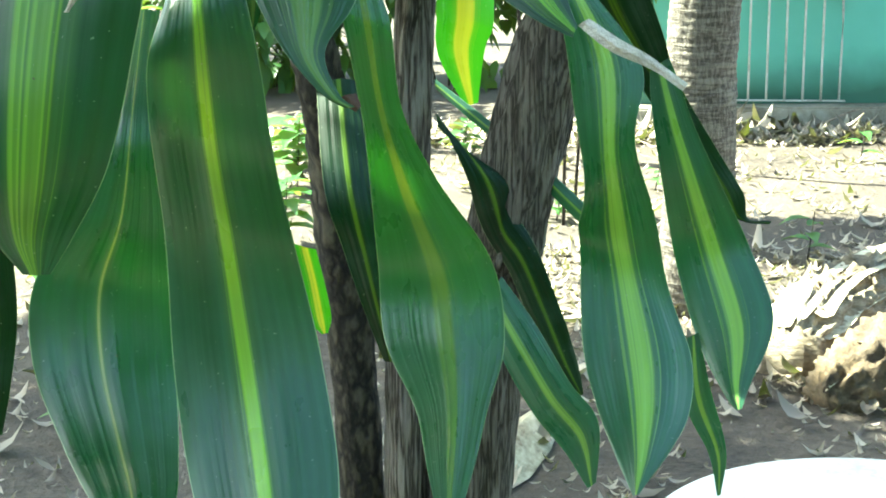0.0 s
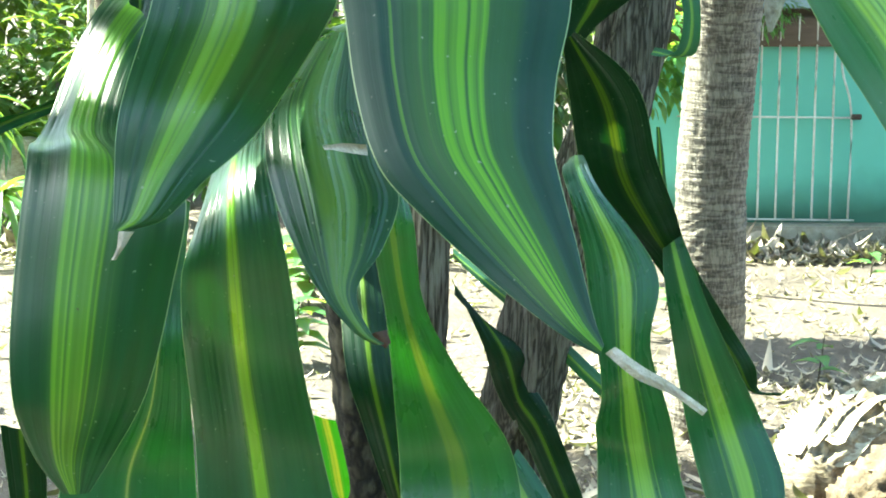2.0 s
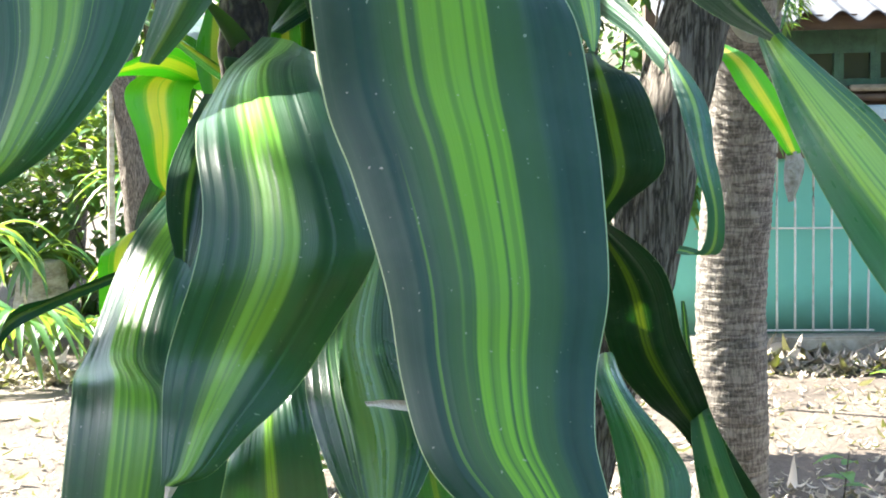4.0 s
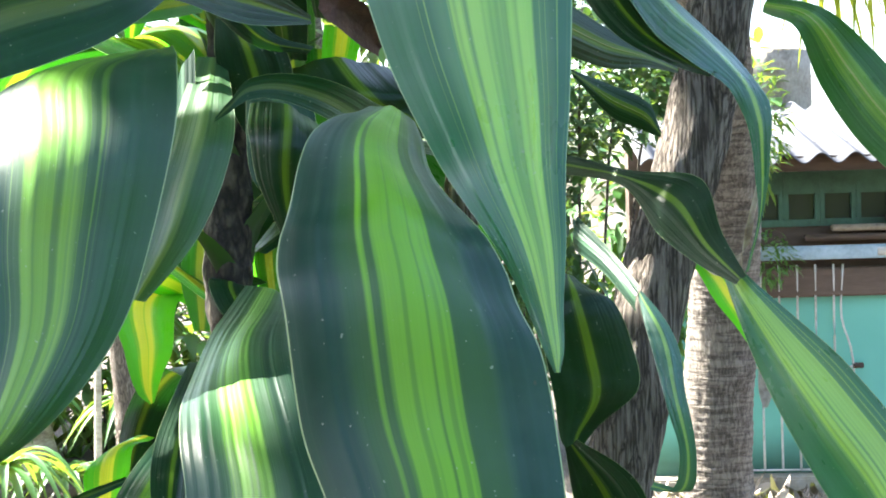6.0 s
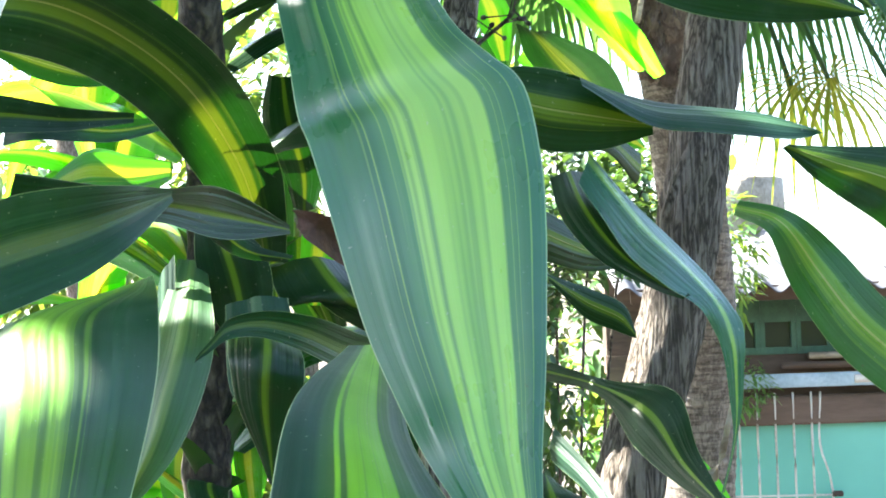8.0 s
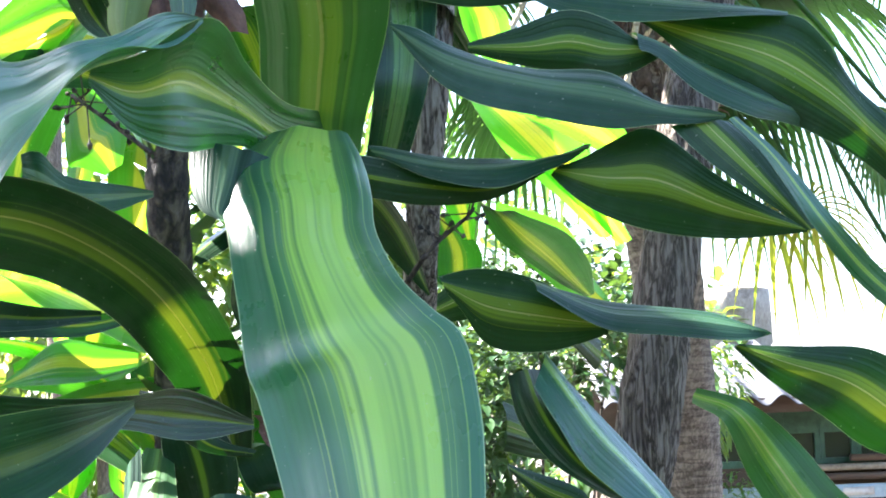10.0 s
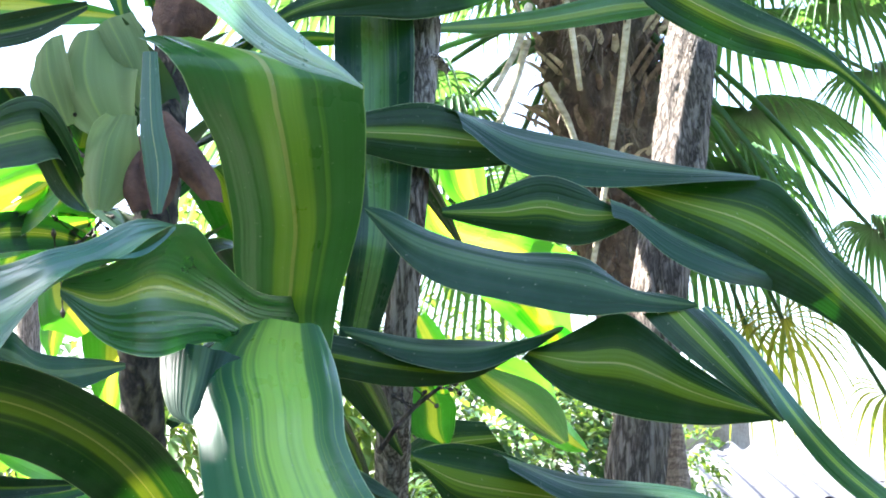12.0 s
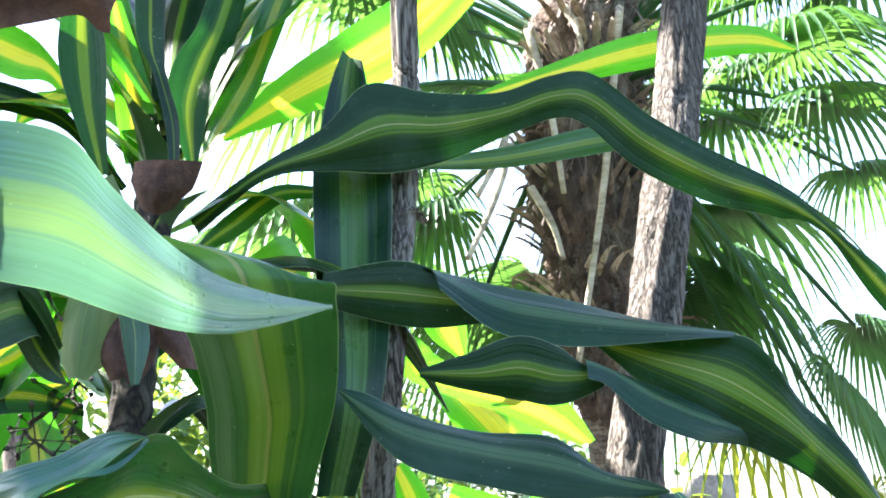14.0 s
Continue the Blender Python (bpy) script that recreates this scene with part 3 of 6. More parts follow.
leaf("wide", [(0.123, 1.114, 1.598, 0.031, 1, -20), (0.135, 0.919, 1.577, 0.051, 4, 14), (0.149, 0.845, 1.551, 0.061, 2, -3), (0.158, 0.815, 1.528, 0.064, 3, 1), (0.159, 0.801, 1.504, 0.072, 3, 4), (0.141, 0.799, 1.467, 0.058, 2, 0), (0.131, 0.781, 1.445, 0.035, 2, 0), (0.124, 0.773, 1.43, 0.019, 1, -3), (0.117, 0.772, 1.425, 0.006, 1, -6)])
# Shaded, folded half of the leaf above, drawn as a dark strip.
leaf("dark", [(0.109, 0.96, 1.57, 0.015, 1, -14), (0.108, 0.891, 1.539, 0.02, 0, -24), (0.111, 0.855, 1.52, 0.017, 0, -26), (0.115, 0.828, 1.504, 0.009, -2, -43)])
leaf("thin", [(0.103, 1.219, 1.442, 0.018, 0, -1), (0.12, 1.016, 1.413, 0.04, 0, 30), (0.124, 0.997, 1.34, 0.061, 0, -11), (0.129, 1.015, 1.273, 0.067, 0, -3), (0.137, 1.01, 1.208, 0.078, 0, 2), (0.149, 0.977, 1.15, 0.075, 0, 2), (0.159, 0.931, 1.108, 0.039, 0, 0), (0.166, 0.903, 1.081, 0.004, 0, 0)])
leaf("rib", [(0.049, 1.222, 1.372, 0.019, 0, 11), (0.058, 1.132, 1.323, 0.023, 0, -1), (0.051, 1.122, 1.265, 0.046, 0, -1), (0.034, 1.13, 1.218, 0.08, 0, -5), (0.036, 1.116, 1.174, 0.085, 0, -5), (0.051, 1.083, 1.138, 0.067, 0, -3), (0.065, 1.047, 1.119, 0.047, 0, 0), (0.075, 1.01, 1.096, 0.01, 0, 0)])
leaf("wide2", [(0.18, 0.978, 1.489, 0.022, 2, 0), (0.177, 0.907, 1.462, 0.042, 1, -7), (0.184, 0.869, 1.443, 0.053, 0, -10), (0.19, 0.851, 1.426, 0.051, 2, 0), (0.192, 0.838, 1.406, 0.034, 3, 4), (0.193, 0.83, 1.389, 0.013, 5, 17), (0.202, 0.825, 1.375, 0.006, 3, 8), (0.209, 0.825, 1.37, 0.004, 3, 6)])
leaf("dry", [(0.209, 0.77, 1.455, 0.004, 122, 79), (0.199, 0.77, 1.456, 0.003, 134, 77), (0.193, 0.77, 1.456, 0.0, 163, 62)])
leaf("thin2", [(0.18, 1.205, 1.399, 0.021, 0, -2), (0.191, 1.153, 1.379, 0.029, 0, -14), (0.199, 1.162, 1.319, 0.024, 0, 8), (0.211, 1.179, 1.27, 0.041, 0, 4), (0.229, 1.197, 1.214, 0.072, 0, 2), (0.235, 1.182, 1.172, 0.075, 0, -1), (0.24, 1.14, 1.142, 0.044, 0, -1), (0.24, 1.099, 1.118, 0.027, 0, -1), (0.239, 1.058, 1.089, 0.005, 0, 0)])
leaf("dark", [(0.154, 1.386, 1.307, 0.033, 0, -1), (0.165, 1.33, 1.24, 0.036, 0, -1), (0.177, 1.321, 1.186, 0.034, 0, -22), (0.193, 1.319, 1.114, 0.01, 0, -1)])
leaf("front", [(0.205, 1.006, 1.696, 0.025, 1, -22), (0.209, 0.836, 1.672, 0.055, 1, -25), (0.218, 0.748, 1.644, 0.074, 2, -10), (0.222, 0.724, 1.626, 0.086, 2, -12), (0.227, 0.708, 1.608, 0.09, 2, -11), (0.232, 0.697, 1.573, 0.088, 2, -4), (0.238, 0.684, 1.549, 0.08, 2, -3), (0.244, 0.664, 1.515, 0.069, 2, -3), (0.244, 0.651, 1.49, 0.059, 2, 0), (0.247, 0.635, 1.471, 0.05, 3, 7), (0.254, 0.625, 1.459, 0.04, 4, 13), (0.265, 0.613, 1.444, 0.026, 6, 22), (0.276, 0.596, 1.43, 0.011, 8, 33), (0.283, 0.59, 1.423, 0.003, 22, 64)])
leaf("band", [(0.302, 1.135, 1.412, 0.008, 0, 11), (0.302, 1.073, 1.406, 0.02, 0, -18), (0.323, 1.057, 1.361, 0.038, 0, -2), (0.326, 1.044, 1.306, 0.035, 0, 42), (0.334, 1.056, 1.255, 0.046, 0, -12), (0.342, 1.036, 1.211, 0.059, 0, -7), (0.343, 1.013, 1.188, 0.05, 0, -7), (0.34, 0.985, 1.169, 0.026, 0, 6), (0.335, 0.962, 1.156, 0.003, 0, 21)])
leaf("band", [(0.38, 1.449, 1.399, 0.003, 0, -1), (0.387, 1.452, 1.337, 0.011, 0, 54), (0.401, 1.442, 1.275, 0.028, 0, -1), (0.416, 1.439, 1.226, 0.044, 0, -6), (0.436, 1.442, 1.165, 0.059, 0, 4), (0.451, 1.413, 1.112, 0.06, 0, 17), (0.448, 1.381, 1.076, 0.022, 0, 11), (0.447, 1.358, 1.065, 0.004, 0, 13)])
leaf("dark", [(0.305, 1.311, 1.474, 0.01, 0, 36), (0.333, 1.358, 1.427, 0.05, 0, 13), (0.348, 1.388, 1.371, 0.055, 0, 17), (0.372, 1.425, 1.327, 0.044, 0, 18), (0.394, 1.462, 1.292, 0.029, 0, 9), (0.425, 1.477, 1.242, 0.03, 0, -1), (0.449, 1.478, 1.208, 0.031, 0, -17), (0.463, 1.483, 1.182, 0.013, 0, -10), (0.487, 1.484, 1.178, 0.003, 0, 46)])
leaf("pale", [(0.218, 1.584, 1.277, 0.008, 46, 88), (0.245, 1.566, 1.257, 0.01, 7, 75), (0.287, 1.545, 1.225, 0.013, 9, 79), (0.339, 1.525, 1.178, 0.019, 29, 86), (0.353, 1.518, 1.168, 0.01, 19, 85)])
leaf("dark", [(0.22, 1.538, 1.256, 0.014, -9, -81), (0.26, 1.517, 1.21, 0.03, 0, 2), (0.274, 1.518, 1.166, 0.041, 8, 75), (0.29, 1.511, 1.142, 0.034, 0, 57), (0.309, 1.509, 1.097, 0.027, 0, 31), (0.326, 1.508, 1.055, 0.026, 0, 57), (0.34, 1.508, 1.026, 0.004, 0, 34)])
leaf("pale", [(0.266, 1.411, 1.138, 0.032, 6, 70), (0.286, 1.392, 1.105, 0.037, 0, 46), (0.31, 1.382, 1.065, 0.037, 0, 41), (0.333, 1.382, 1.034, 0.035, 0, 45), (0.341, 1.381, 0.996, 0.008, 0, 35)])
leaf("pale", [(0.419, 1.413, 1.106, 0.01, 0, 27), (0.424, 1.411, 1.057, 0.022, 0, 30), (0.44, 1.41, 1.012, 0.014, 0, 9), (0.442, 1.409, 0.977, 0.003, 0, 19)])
leaf("dark", [(-0.033, 1.138, 1.245, 0.027, 0, -8), (-0.031, 1.138, 1.199, 0.023, 0, -1), (-0.034, 1.136, 1.157, 0.017, 0, -1), (-0.035, 1.135, 1.125, 0.005, 0, -1)])
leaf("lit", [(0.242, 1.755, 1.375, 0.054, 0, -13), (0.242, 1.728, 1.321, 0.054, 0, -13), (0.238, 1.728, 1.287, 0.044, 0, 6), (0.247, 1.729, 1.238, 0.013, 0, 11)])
leaf("wide", [(0.065, 1.093, 1.739, 0.016, 2, 25), (0.068, 1.022, 1.73, 0.04, 2, 12), (0.049, 0.957, 1.715, 0.104, 2, 11), (0.056, 0.916, 1.68, 0.1, 2, 8), (0.053, 0.9, 1.634, 0.088, 2, 3), (0.05, 0.887, 1.591, 0.065, 2, 2), (0.034, 0.874, 1.55, 0.041, 2, 8), (0.011, 0.873, 1.525, 0.005, 2, -2)])
leaf("under", [(0.044, 1.402, 1.763, 0.023, 0, -14), (0.057, 1.274, 1.705, 0.044, 0, 10), (0.052, 1.242, 1.667, 0.048, 0, 8), (0.041, 1.225, 1.628, 0.038, 0, 4), (0.018, 1.222, 1.589, 0.013, 0, -10)])
leaf("plain", [(0.201, 1.136, 1.691, 0.013, 2, 46), (0.186, 1.091, 1.694, 0.023, 3, 79), (0.167, 1.045, 1.705, 0.02, 2, 67), (0.146, 1.025, 1.711, 0.015, 3, 75), (0.129, 1.009, 1.709, 0.011, 14, 88), (0.119, 1.004, 1.7, 0.008, 3, 76), (0.111, 1.004, 1.693, 0.003, 3, 70)])
leaf("dark", [(0.126, 1.185, 1.71, 0.045, 0, -20), (0.132, 1.139, 1.691, 0.048, 0, -13), (0.131, 1.135, 1.661, 0.041, 0, -20), (0.133, 1.136, 1.632, 0.016, 0, -13), (0.134, 1.136, 1.614, 0.004, 0, -2)])
leaf("lit", [(-0.002, 1.538, 1.592, 0.039, 0, -16), (-0.039, 1.518, 1.575, 0.056, 0, -1), (-0.036, 1.505, 1.533, 0.041, 0, -1), (-0.036, 1.502, 1.504, 0.023, 0, 24), (-0.033, 1.501, 1.489, 0.004, 0, 20)])
leaf("lit", [(-0.072, 1.492, 1.586, 0.013, 0, 42), (-0.034, 1.511, 1.594, 0.027, 0, 67), (-0.001, 1.528, 1.577, 0.019, 0, 59), (0.013, 1.535, 1.567, 0.004, 0, 61)])
leaf("lit", [(-0.039, 1.503, 1.462, 0.014, 0, -10), (-0.065, 1.485, 1.45, 0.039, 0, 20), (-0.073, 1.486, 1.407, 0.032, 0, -9), (-0.085, 1.487, 1.371, 0.007, 0, 49)])
leaf("plain", [(-0.053, 1.486, 1.428, 0.006, 13, 84), (-0.089, 1.468, 1.416, 0.014, 0, 59), (-0.123, 1.45, 1.403, 0.021, 0, 48), (-0.151, 1.441, 1.389, 0.021, 7, 76), (-0.171, 1.424, 1.353, 0.03, 0, 62)])
leaf("bright", [(0.197, 1.02, 1.941, 0.054, 0, 1), (0.197, 0.954, 1.911, 0.079, 0, 0), (0.204, 0.921, 1.887, 0.075, 0, 5), (0.208, 0.899, 1.863, 0.073, -1, 10), (0.217, 0.877, 1.838, 0.079, -1, 9), (0.227, 0.859, 1.816, 0.091, 0, 15), (0.237, 0.854, 1.8, 0.099, 0, 15), (0.244, 0.846, 1.77, 0.096, 0, 14), (0.248, 0.833, 1.742, 0.088, 0, 12), (0.252, 0.814, 1.712, 0.076, 0, 12), (0.257, 0.793, 1.684, 0.061, 0, 11), (0.262, 0.771, 1.657, 0.044, 1, 7), (0.27, 0.757, 1.628, 0.025, 2, 3), (0.274, 0.747, 1.606, 0.013, 2, 3), (0.276, 0.737, 1.593, 0.008, 2, -9), (0.277, 0.732, 1.584, 0.002, 2, -2)])
leaf("plain", [(0.167, 0.957, 1.922, 0.046, 2, -14), (0.165, 0.94, 1.899, 0.035, 2, -14), (0.163, 0.931, 1.885, 0.02, 2, -16), (0.166, 0.927, 1.88, 0.006, 2, -12)])
leaf("dark", [(0.304, 1.329, 1.673, 0.015, 14, 88), (0.345, 1.27, 1.661, 0.012, 2, 58), (0.373, 1.221, 1.643, 0.045, 2, 49), (0.387, 1.171, 1.615, 0.025, 2, 49), (0.401, 1.131, 1.596, 0.008, 2, 36)])
leaf("bright", [(0.398, 1.156, 1.6, 0.012, 10, 55), (0.405, 1.14, 1.584, 0.023, 11, 59), (0.421, 1.123, 1.556, 0.041, 11, 58), (0.444, 1.09, 1.517, 0.062, 14, 64), (0.468, 1.067, 1.478, 0.06, 10, 54), (0.482, 1.044, 1.435, 0.039, 9, 50), (0.489, 1.031, 1.405, 0.01, 9, 50)])
leaf("lit", [(0.424, 1.589, 1.599, 0.011, 0, 16), (0.438, 1.553, 1.584, 0.021, 0, 18), (0.455, 1.541, 1.556, 0.029, 0, -1), (0.471, 1.54, 1.529, 0.022, 0, -7), (0.481, 1.537, 1.507, 0.011, 0, 12)])
leaf("dark", [(0.309, 1.389, 1.591, 0.011, 0, -13), (0.314, 1.36, 1.571, 0.05, 0, 12), (0.322, 1.357, 1.536, 0.065, 0, 3), (0.326, 1.354, 1.503, 0.061, 0, 4), (0.312, 1.356, 1.475, 0.027, 0, 11), (0.308, 1.356, 1.46, 0.005, 0, 0)])
leaf("plain", [(0.308, 1.245, 1.625, 0.022, 39, 81), (0.329, 1.214, 1.604, 0.014, 11, 57), (0.343, 1.182, 1.583, 0.016, 23, 75)])
leaf("pale", [(0.345, 1.183, 1.587, 0.004, 9, 50), (0.357, 1.16, 1.559, 0.017, 2, -5), (0.361, 1.137, 1.527, 0.013, 3, 11), (0.367, 1.13, 1.493, 0.013, -1, -36), (0.363, 1.132, 1.471, 0.01, 1, -17), (0.346, 1.142, 1.472, 0.005, 12, 60)])
leaf("plain", [(0.076, 1.145, 1.793, 0.007, 11, 89), (0.061, 1.079, 1.777, 0.033, 180, 82), (0.039, 1.045, 1.765, 0.051, 180, 80), (0.012, 1.014, 1.754, 0.059, 180, 82), (-0.014, 0.979, 1.739, 0.056, 172, 85)])
leaf("dark", [(0.042, 1.334, 1.803, 0.011, 15, 89), (0.068, 1.312, 1.791, 0.019, 0, 73), (0.097, 1.312, 1.766, 0.015, 0, 37), (0.129, 1.313, 1.758, 0.007, 0, 46)])
leaf("dark", [(0.021, 1.306, 1.863, 0.007, -13, 87), (-0.023, 1.295, 1.862, 0.017, 0, 73), (-0.069, 1.276, 1.865, 0.027, -14, 87), (-0.092, 1.246, 1.859, 0.029, -13, 87)])
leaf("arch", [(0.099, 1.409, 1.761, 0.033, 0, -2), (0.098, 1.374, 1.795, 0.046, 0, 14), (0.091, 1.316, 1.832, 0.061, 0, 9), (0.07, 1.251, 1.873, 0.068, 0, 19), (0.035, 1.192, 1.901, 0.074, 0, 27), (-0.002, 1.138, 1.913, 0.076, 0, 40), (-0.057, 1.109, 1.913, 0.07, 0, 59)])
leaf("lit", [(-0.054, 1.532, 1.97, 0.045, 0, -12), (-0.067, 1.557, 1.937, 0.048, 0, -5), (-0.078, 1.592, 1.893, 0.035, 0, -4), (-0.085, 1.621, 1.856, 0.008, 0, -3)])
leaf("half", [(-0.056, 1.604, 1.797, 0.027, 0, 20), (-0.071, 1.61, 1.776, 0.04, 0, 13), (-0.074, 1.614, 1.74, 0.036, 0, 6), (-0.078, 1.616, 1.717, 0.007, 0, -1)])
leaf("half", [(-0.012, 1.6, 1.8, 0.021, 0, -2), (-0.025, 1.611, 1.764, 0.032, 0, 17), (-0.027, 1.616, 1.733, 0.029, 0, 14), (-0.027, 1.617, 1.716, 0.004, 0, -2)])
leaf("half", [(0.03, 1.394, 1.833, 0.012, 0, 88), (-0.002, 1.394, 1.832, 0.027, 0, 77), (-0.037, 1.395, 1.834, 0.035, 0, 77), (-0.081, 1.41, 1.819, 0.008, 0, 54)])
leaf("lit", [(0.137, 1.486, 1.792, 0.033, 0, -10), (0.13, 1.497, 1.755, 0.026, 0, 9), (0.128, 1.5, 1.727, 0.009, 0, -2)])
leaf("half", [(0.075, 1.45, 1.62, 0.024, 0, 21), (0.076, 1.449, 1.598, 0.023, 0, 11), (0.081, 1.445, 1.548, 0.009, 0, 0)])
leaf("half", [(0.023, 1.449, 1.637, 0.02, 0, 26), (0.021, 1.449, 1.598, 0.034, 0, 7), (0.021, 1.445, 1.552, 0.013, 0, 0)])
leaf("arch", [(-0.1, 1.383, 1.932, 0.013, -23, 85), (-0.07, 1.393, 1.921, 0.025, 0, 76), (-0.039, 1.399, 1.912, 0.022, -20, 86), (-0.003, 1.4, 1.905, 0.004, -17, 85)])
leaf("wide3", [(0.158, 0.987, 2.098, 0.059, 1, -9), (0.2, 0.96, 2.075, 0.096, 1, -6), (0.208, 0.969, 2.051, 0.093, 0, -2), (0.211, 0.998, 2.028, 0.084, 1, -6), (0.21, 1.043, 2.003, 0.076, 0, -2), (0.204, 1.078, 1.979, 0.07, -1, 1), (0.2, 1.113, 1.952, 0.055, -1, 2), (0.218, 1.118, 1.92, 0.007, -1, 3)])
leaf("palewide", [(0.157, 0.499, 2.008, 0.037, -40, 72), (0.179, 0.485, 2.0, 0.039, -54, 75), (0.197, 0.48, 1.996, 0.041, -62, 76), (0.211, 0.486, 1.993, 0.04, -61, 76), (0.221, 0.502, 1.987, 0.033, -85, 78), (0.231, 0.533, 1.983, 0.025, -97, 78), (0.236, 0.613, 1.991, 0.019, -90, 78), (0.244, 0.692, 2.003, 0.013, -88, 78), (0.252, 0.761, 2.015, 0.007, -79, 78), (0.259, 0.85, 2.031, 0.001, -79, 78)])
leaf("half", [(0.006, 1.363, 2.103, 0.012, -139, 75), (-0.022, 1.373, 2.1, 0.065, -90, 80), (-0.051, 1.385, 2.093, 0.072, -79, 80), (-0.083, 1.396, 2.088, 0.048, -53, 78)])
leaf("half", [(0.031, 1.457, 2.262, 0.011, -160, 64), (-0.02, 1.475, 2.275, 0.025, -135, 77), (-0.064, 1.494, 2.288, 0.037, -121, 79), (-0.107, 1.513, 2.296, 0.025, -79, 80)])
leaf("dark", [(0.014, 1.397, 2.254, 0.008, -79, 80), (-0.031, 1.41, 2.244, 0.027, -79, 80), (-0.076, 1.421, 2.24, 0.028, -79, 80)])
leaf("lit", [(-0.017, 1.524, 2.107, 0.02, 0, -2), (-0.027, 1.539, 2.079, 0.038, 0, -2), (-0.038, 1.555, 2.05, 0.038, 1, -6), (-0.052, 1.57, 2.023, 0.01, 0, -2)])
leaf("half", [(0.012, 1.408, 2.076, 0.008, -79, 80), (-0.032, 1.419, 2.07, 0.027, -79, 80), (-0.072, 1.431, 2.064, 0.028, -79, 80)])
leaf("lit", [(-0.051, 1.613, 2.188, 0.043, 2, -9), (-0.079, 1.618, 2.15, 0.044, 2, -16), (-0.125, 1.631, 2.117, 0.048, 4, -29), (-0.167, 1.645, 2.088, 0.024, 4, -29)])
leaf("wide3", [(0.462, 1.392, 1.789, 0.012, 0, 66), (0.489, 1.357, 1.774, 0.025, 0, 31), (0.514, 1.357, 1.738, 0.046, 0, 41), (0.538, 1.334, 1.698, 0.052, 0, 49), (0.568, 1.302, 1.663, 0.05, 0, 65), (0.601, 1.272, 1.615, 0.009, 0, 62)])
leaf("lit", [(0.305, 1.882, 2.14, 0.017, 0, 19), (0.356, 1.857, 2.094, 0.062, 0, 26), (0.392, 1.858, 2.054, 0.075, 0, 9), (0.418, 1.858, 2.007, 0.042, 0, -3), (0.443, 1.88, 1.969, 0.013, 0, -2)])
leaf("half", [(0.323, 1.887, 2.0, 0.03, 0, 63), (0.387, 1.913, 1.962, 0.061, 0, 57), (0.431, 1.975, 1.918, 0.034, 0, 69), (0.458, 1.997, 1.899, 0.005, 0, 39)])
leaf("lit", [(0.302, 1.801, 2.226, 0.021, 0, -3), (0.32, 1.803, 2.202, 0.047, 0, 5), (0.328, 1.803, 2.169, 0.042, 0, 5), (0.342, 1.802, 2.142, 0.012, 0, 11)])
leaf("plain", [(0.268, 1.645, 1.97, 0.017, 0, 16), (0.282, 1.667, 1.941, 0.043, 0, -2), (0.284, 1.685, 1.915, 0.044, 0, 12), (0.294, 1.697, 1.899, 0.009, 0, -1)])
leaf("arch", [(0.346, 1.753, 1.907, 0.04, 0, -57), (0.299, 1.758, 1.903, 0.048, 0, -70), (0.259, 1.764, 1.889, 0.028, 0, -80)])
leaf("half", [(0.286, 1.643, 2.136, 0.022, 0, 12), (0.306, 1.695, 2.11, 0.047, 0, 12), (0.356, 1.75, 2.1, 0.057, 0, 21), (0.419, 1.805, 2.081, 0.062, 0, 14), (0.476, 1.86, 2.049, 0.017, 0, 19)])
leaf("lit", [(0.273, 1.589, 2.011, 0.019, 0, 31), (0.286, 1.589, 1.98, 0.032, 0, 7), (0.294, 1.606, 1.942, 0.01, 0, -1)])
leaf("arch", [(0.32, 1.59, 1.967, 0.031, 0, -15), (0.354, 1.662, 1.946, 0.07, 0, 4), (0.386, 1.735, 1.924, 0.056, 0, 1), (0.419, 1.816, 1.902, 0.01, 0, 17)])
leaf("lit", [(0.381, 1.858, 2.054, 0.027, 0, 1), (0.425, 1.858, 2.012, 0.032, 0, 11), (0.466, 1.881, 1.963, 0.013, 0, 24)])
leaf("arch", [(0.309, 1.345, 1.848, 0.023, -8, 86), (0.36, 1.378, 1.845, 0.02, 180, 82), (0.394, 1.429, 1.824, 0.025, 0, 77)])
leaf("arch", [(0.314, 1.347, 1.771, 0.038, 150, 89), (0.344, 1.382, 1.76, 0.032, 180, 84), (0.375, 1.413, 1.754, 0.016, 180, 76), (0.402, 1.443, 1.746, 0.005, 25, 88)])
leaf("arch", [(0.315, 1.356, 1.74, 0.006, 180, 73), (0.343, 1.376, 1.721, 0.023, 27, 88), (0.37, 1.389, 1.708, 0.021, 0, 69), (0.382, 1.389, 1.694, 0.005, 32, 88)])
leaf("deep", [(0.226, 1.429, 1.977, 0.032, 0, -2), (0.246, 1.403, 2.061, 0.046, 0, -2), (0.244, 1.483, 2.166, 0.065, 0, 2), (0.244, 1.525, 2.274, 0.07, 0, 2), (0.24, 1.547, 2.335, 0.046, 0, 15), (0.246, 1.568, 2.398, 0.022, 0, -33)])
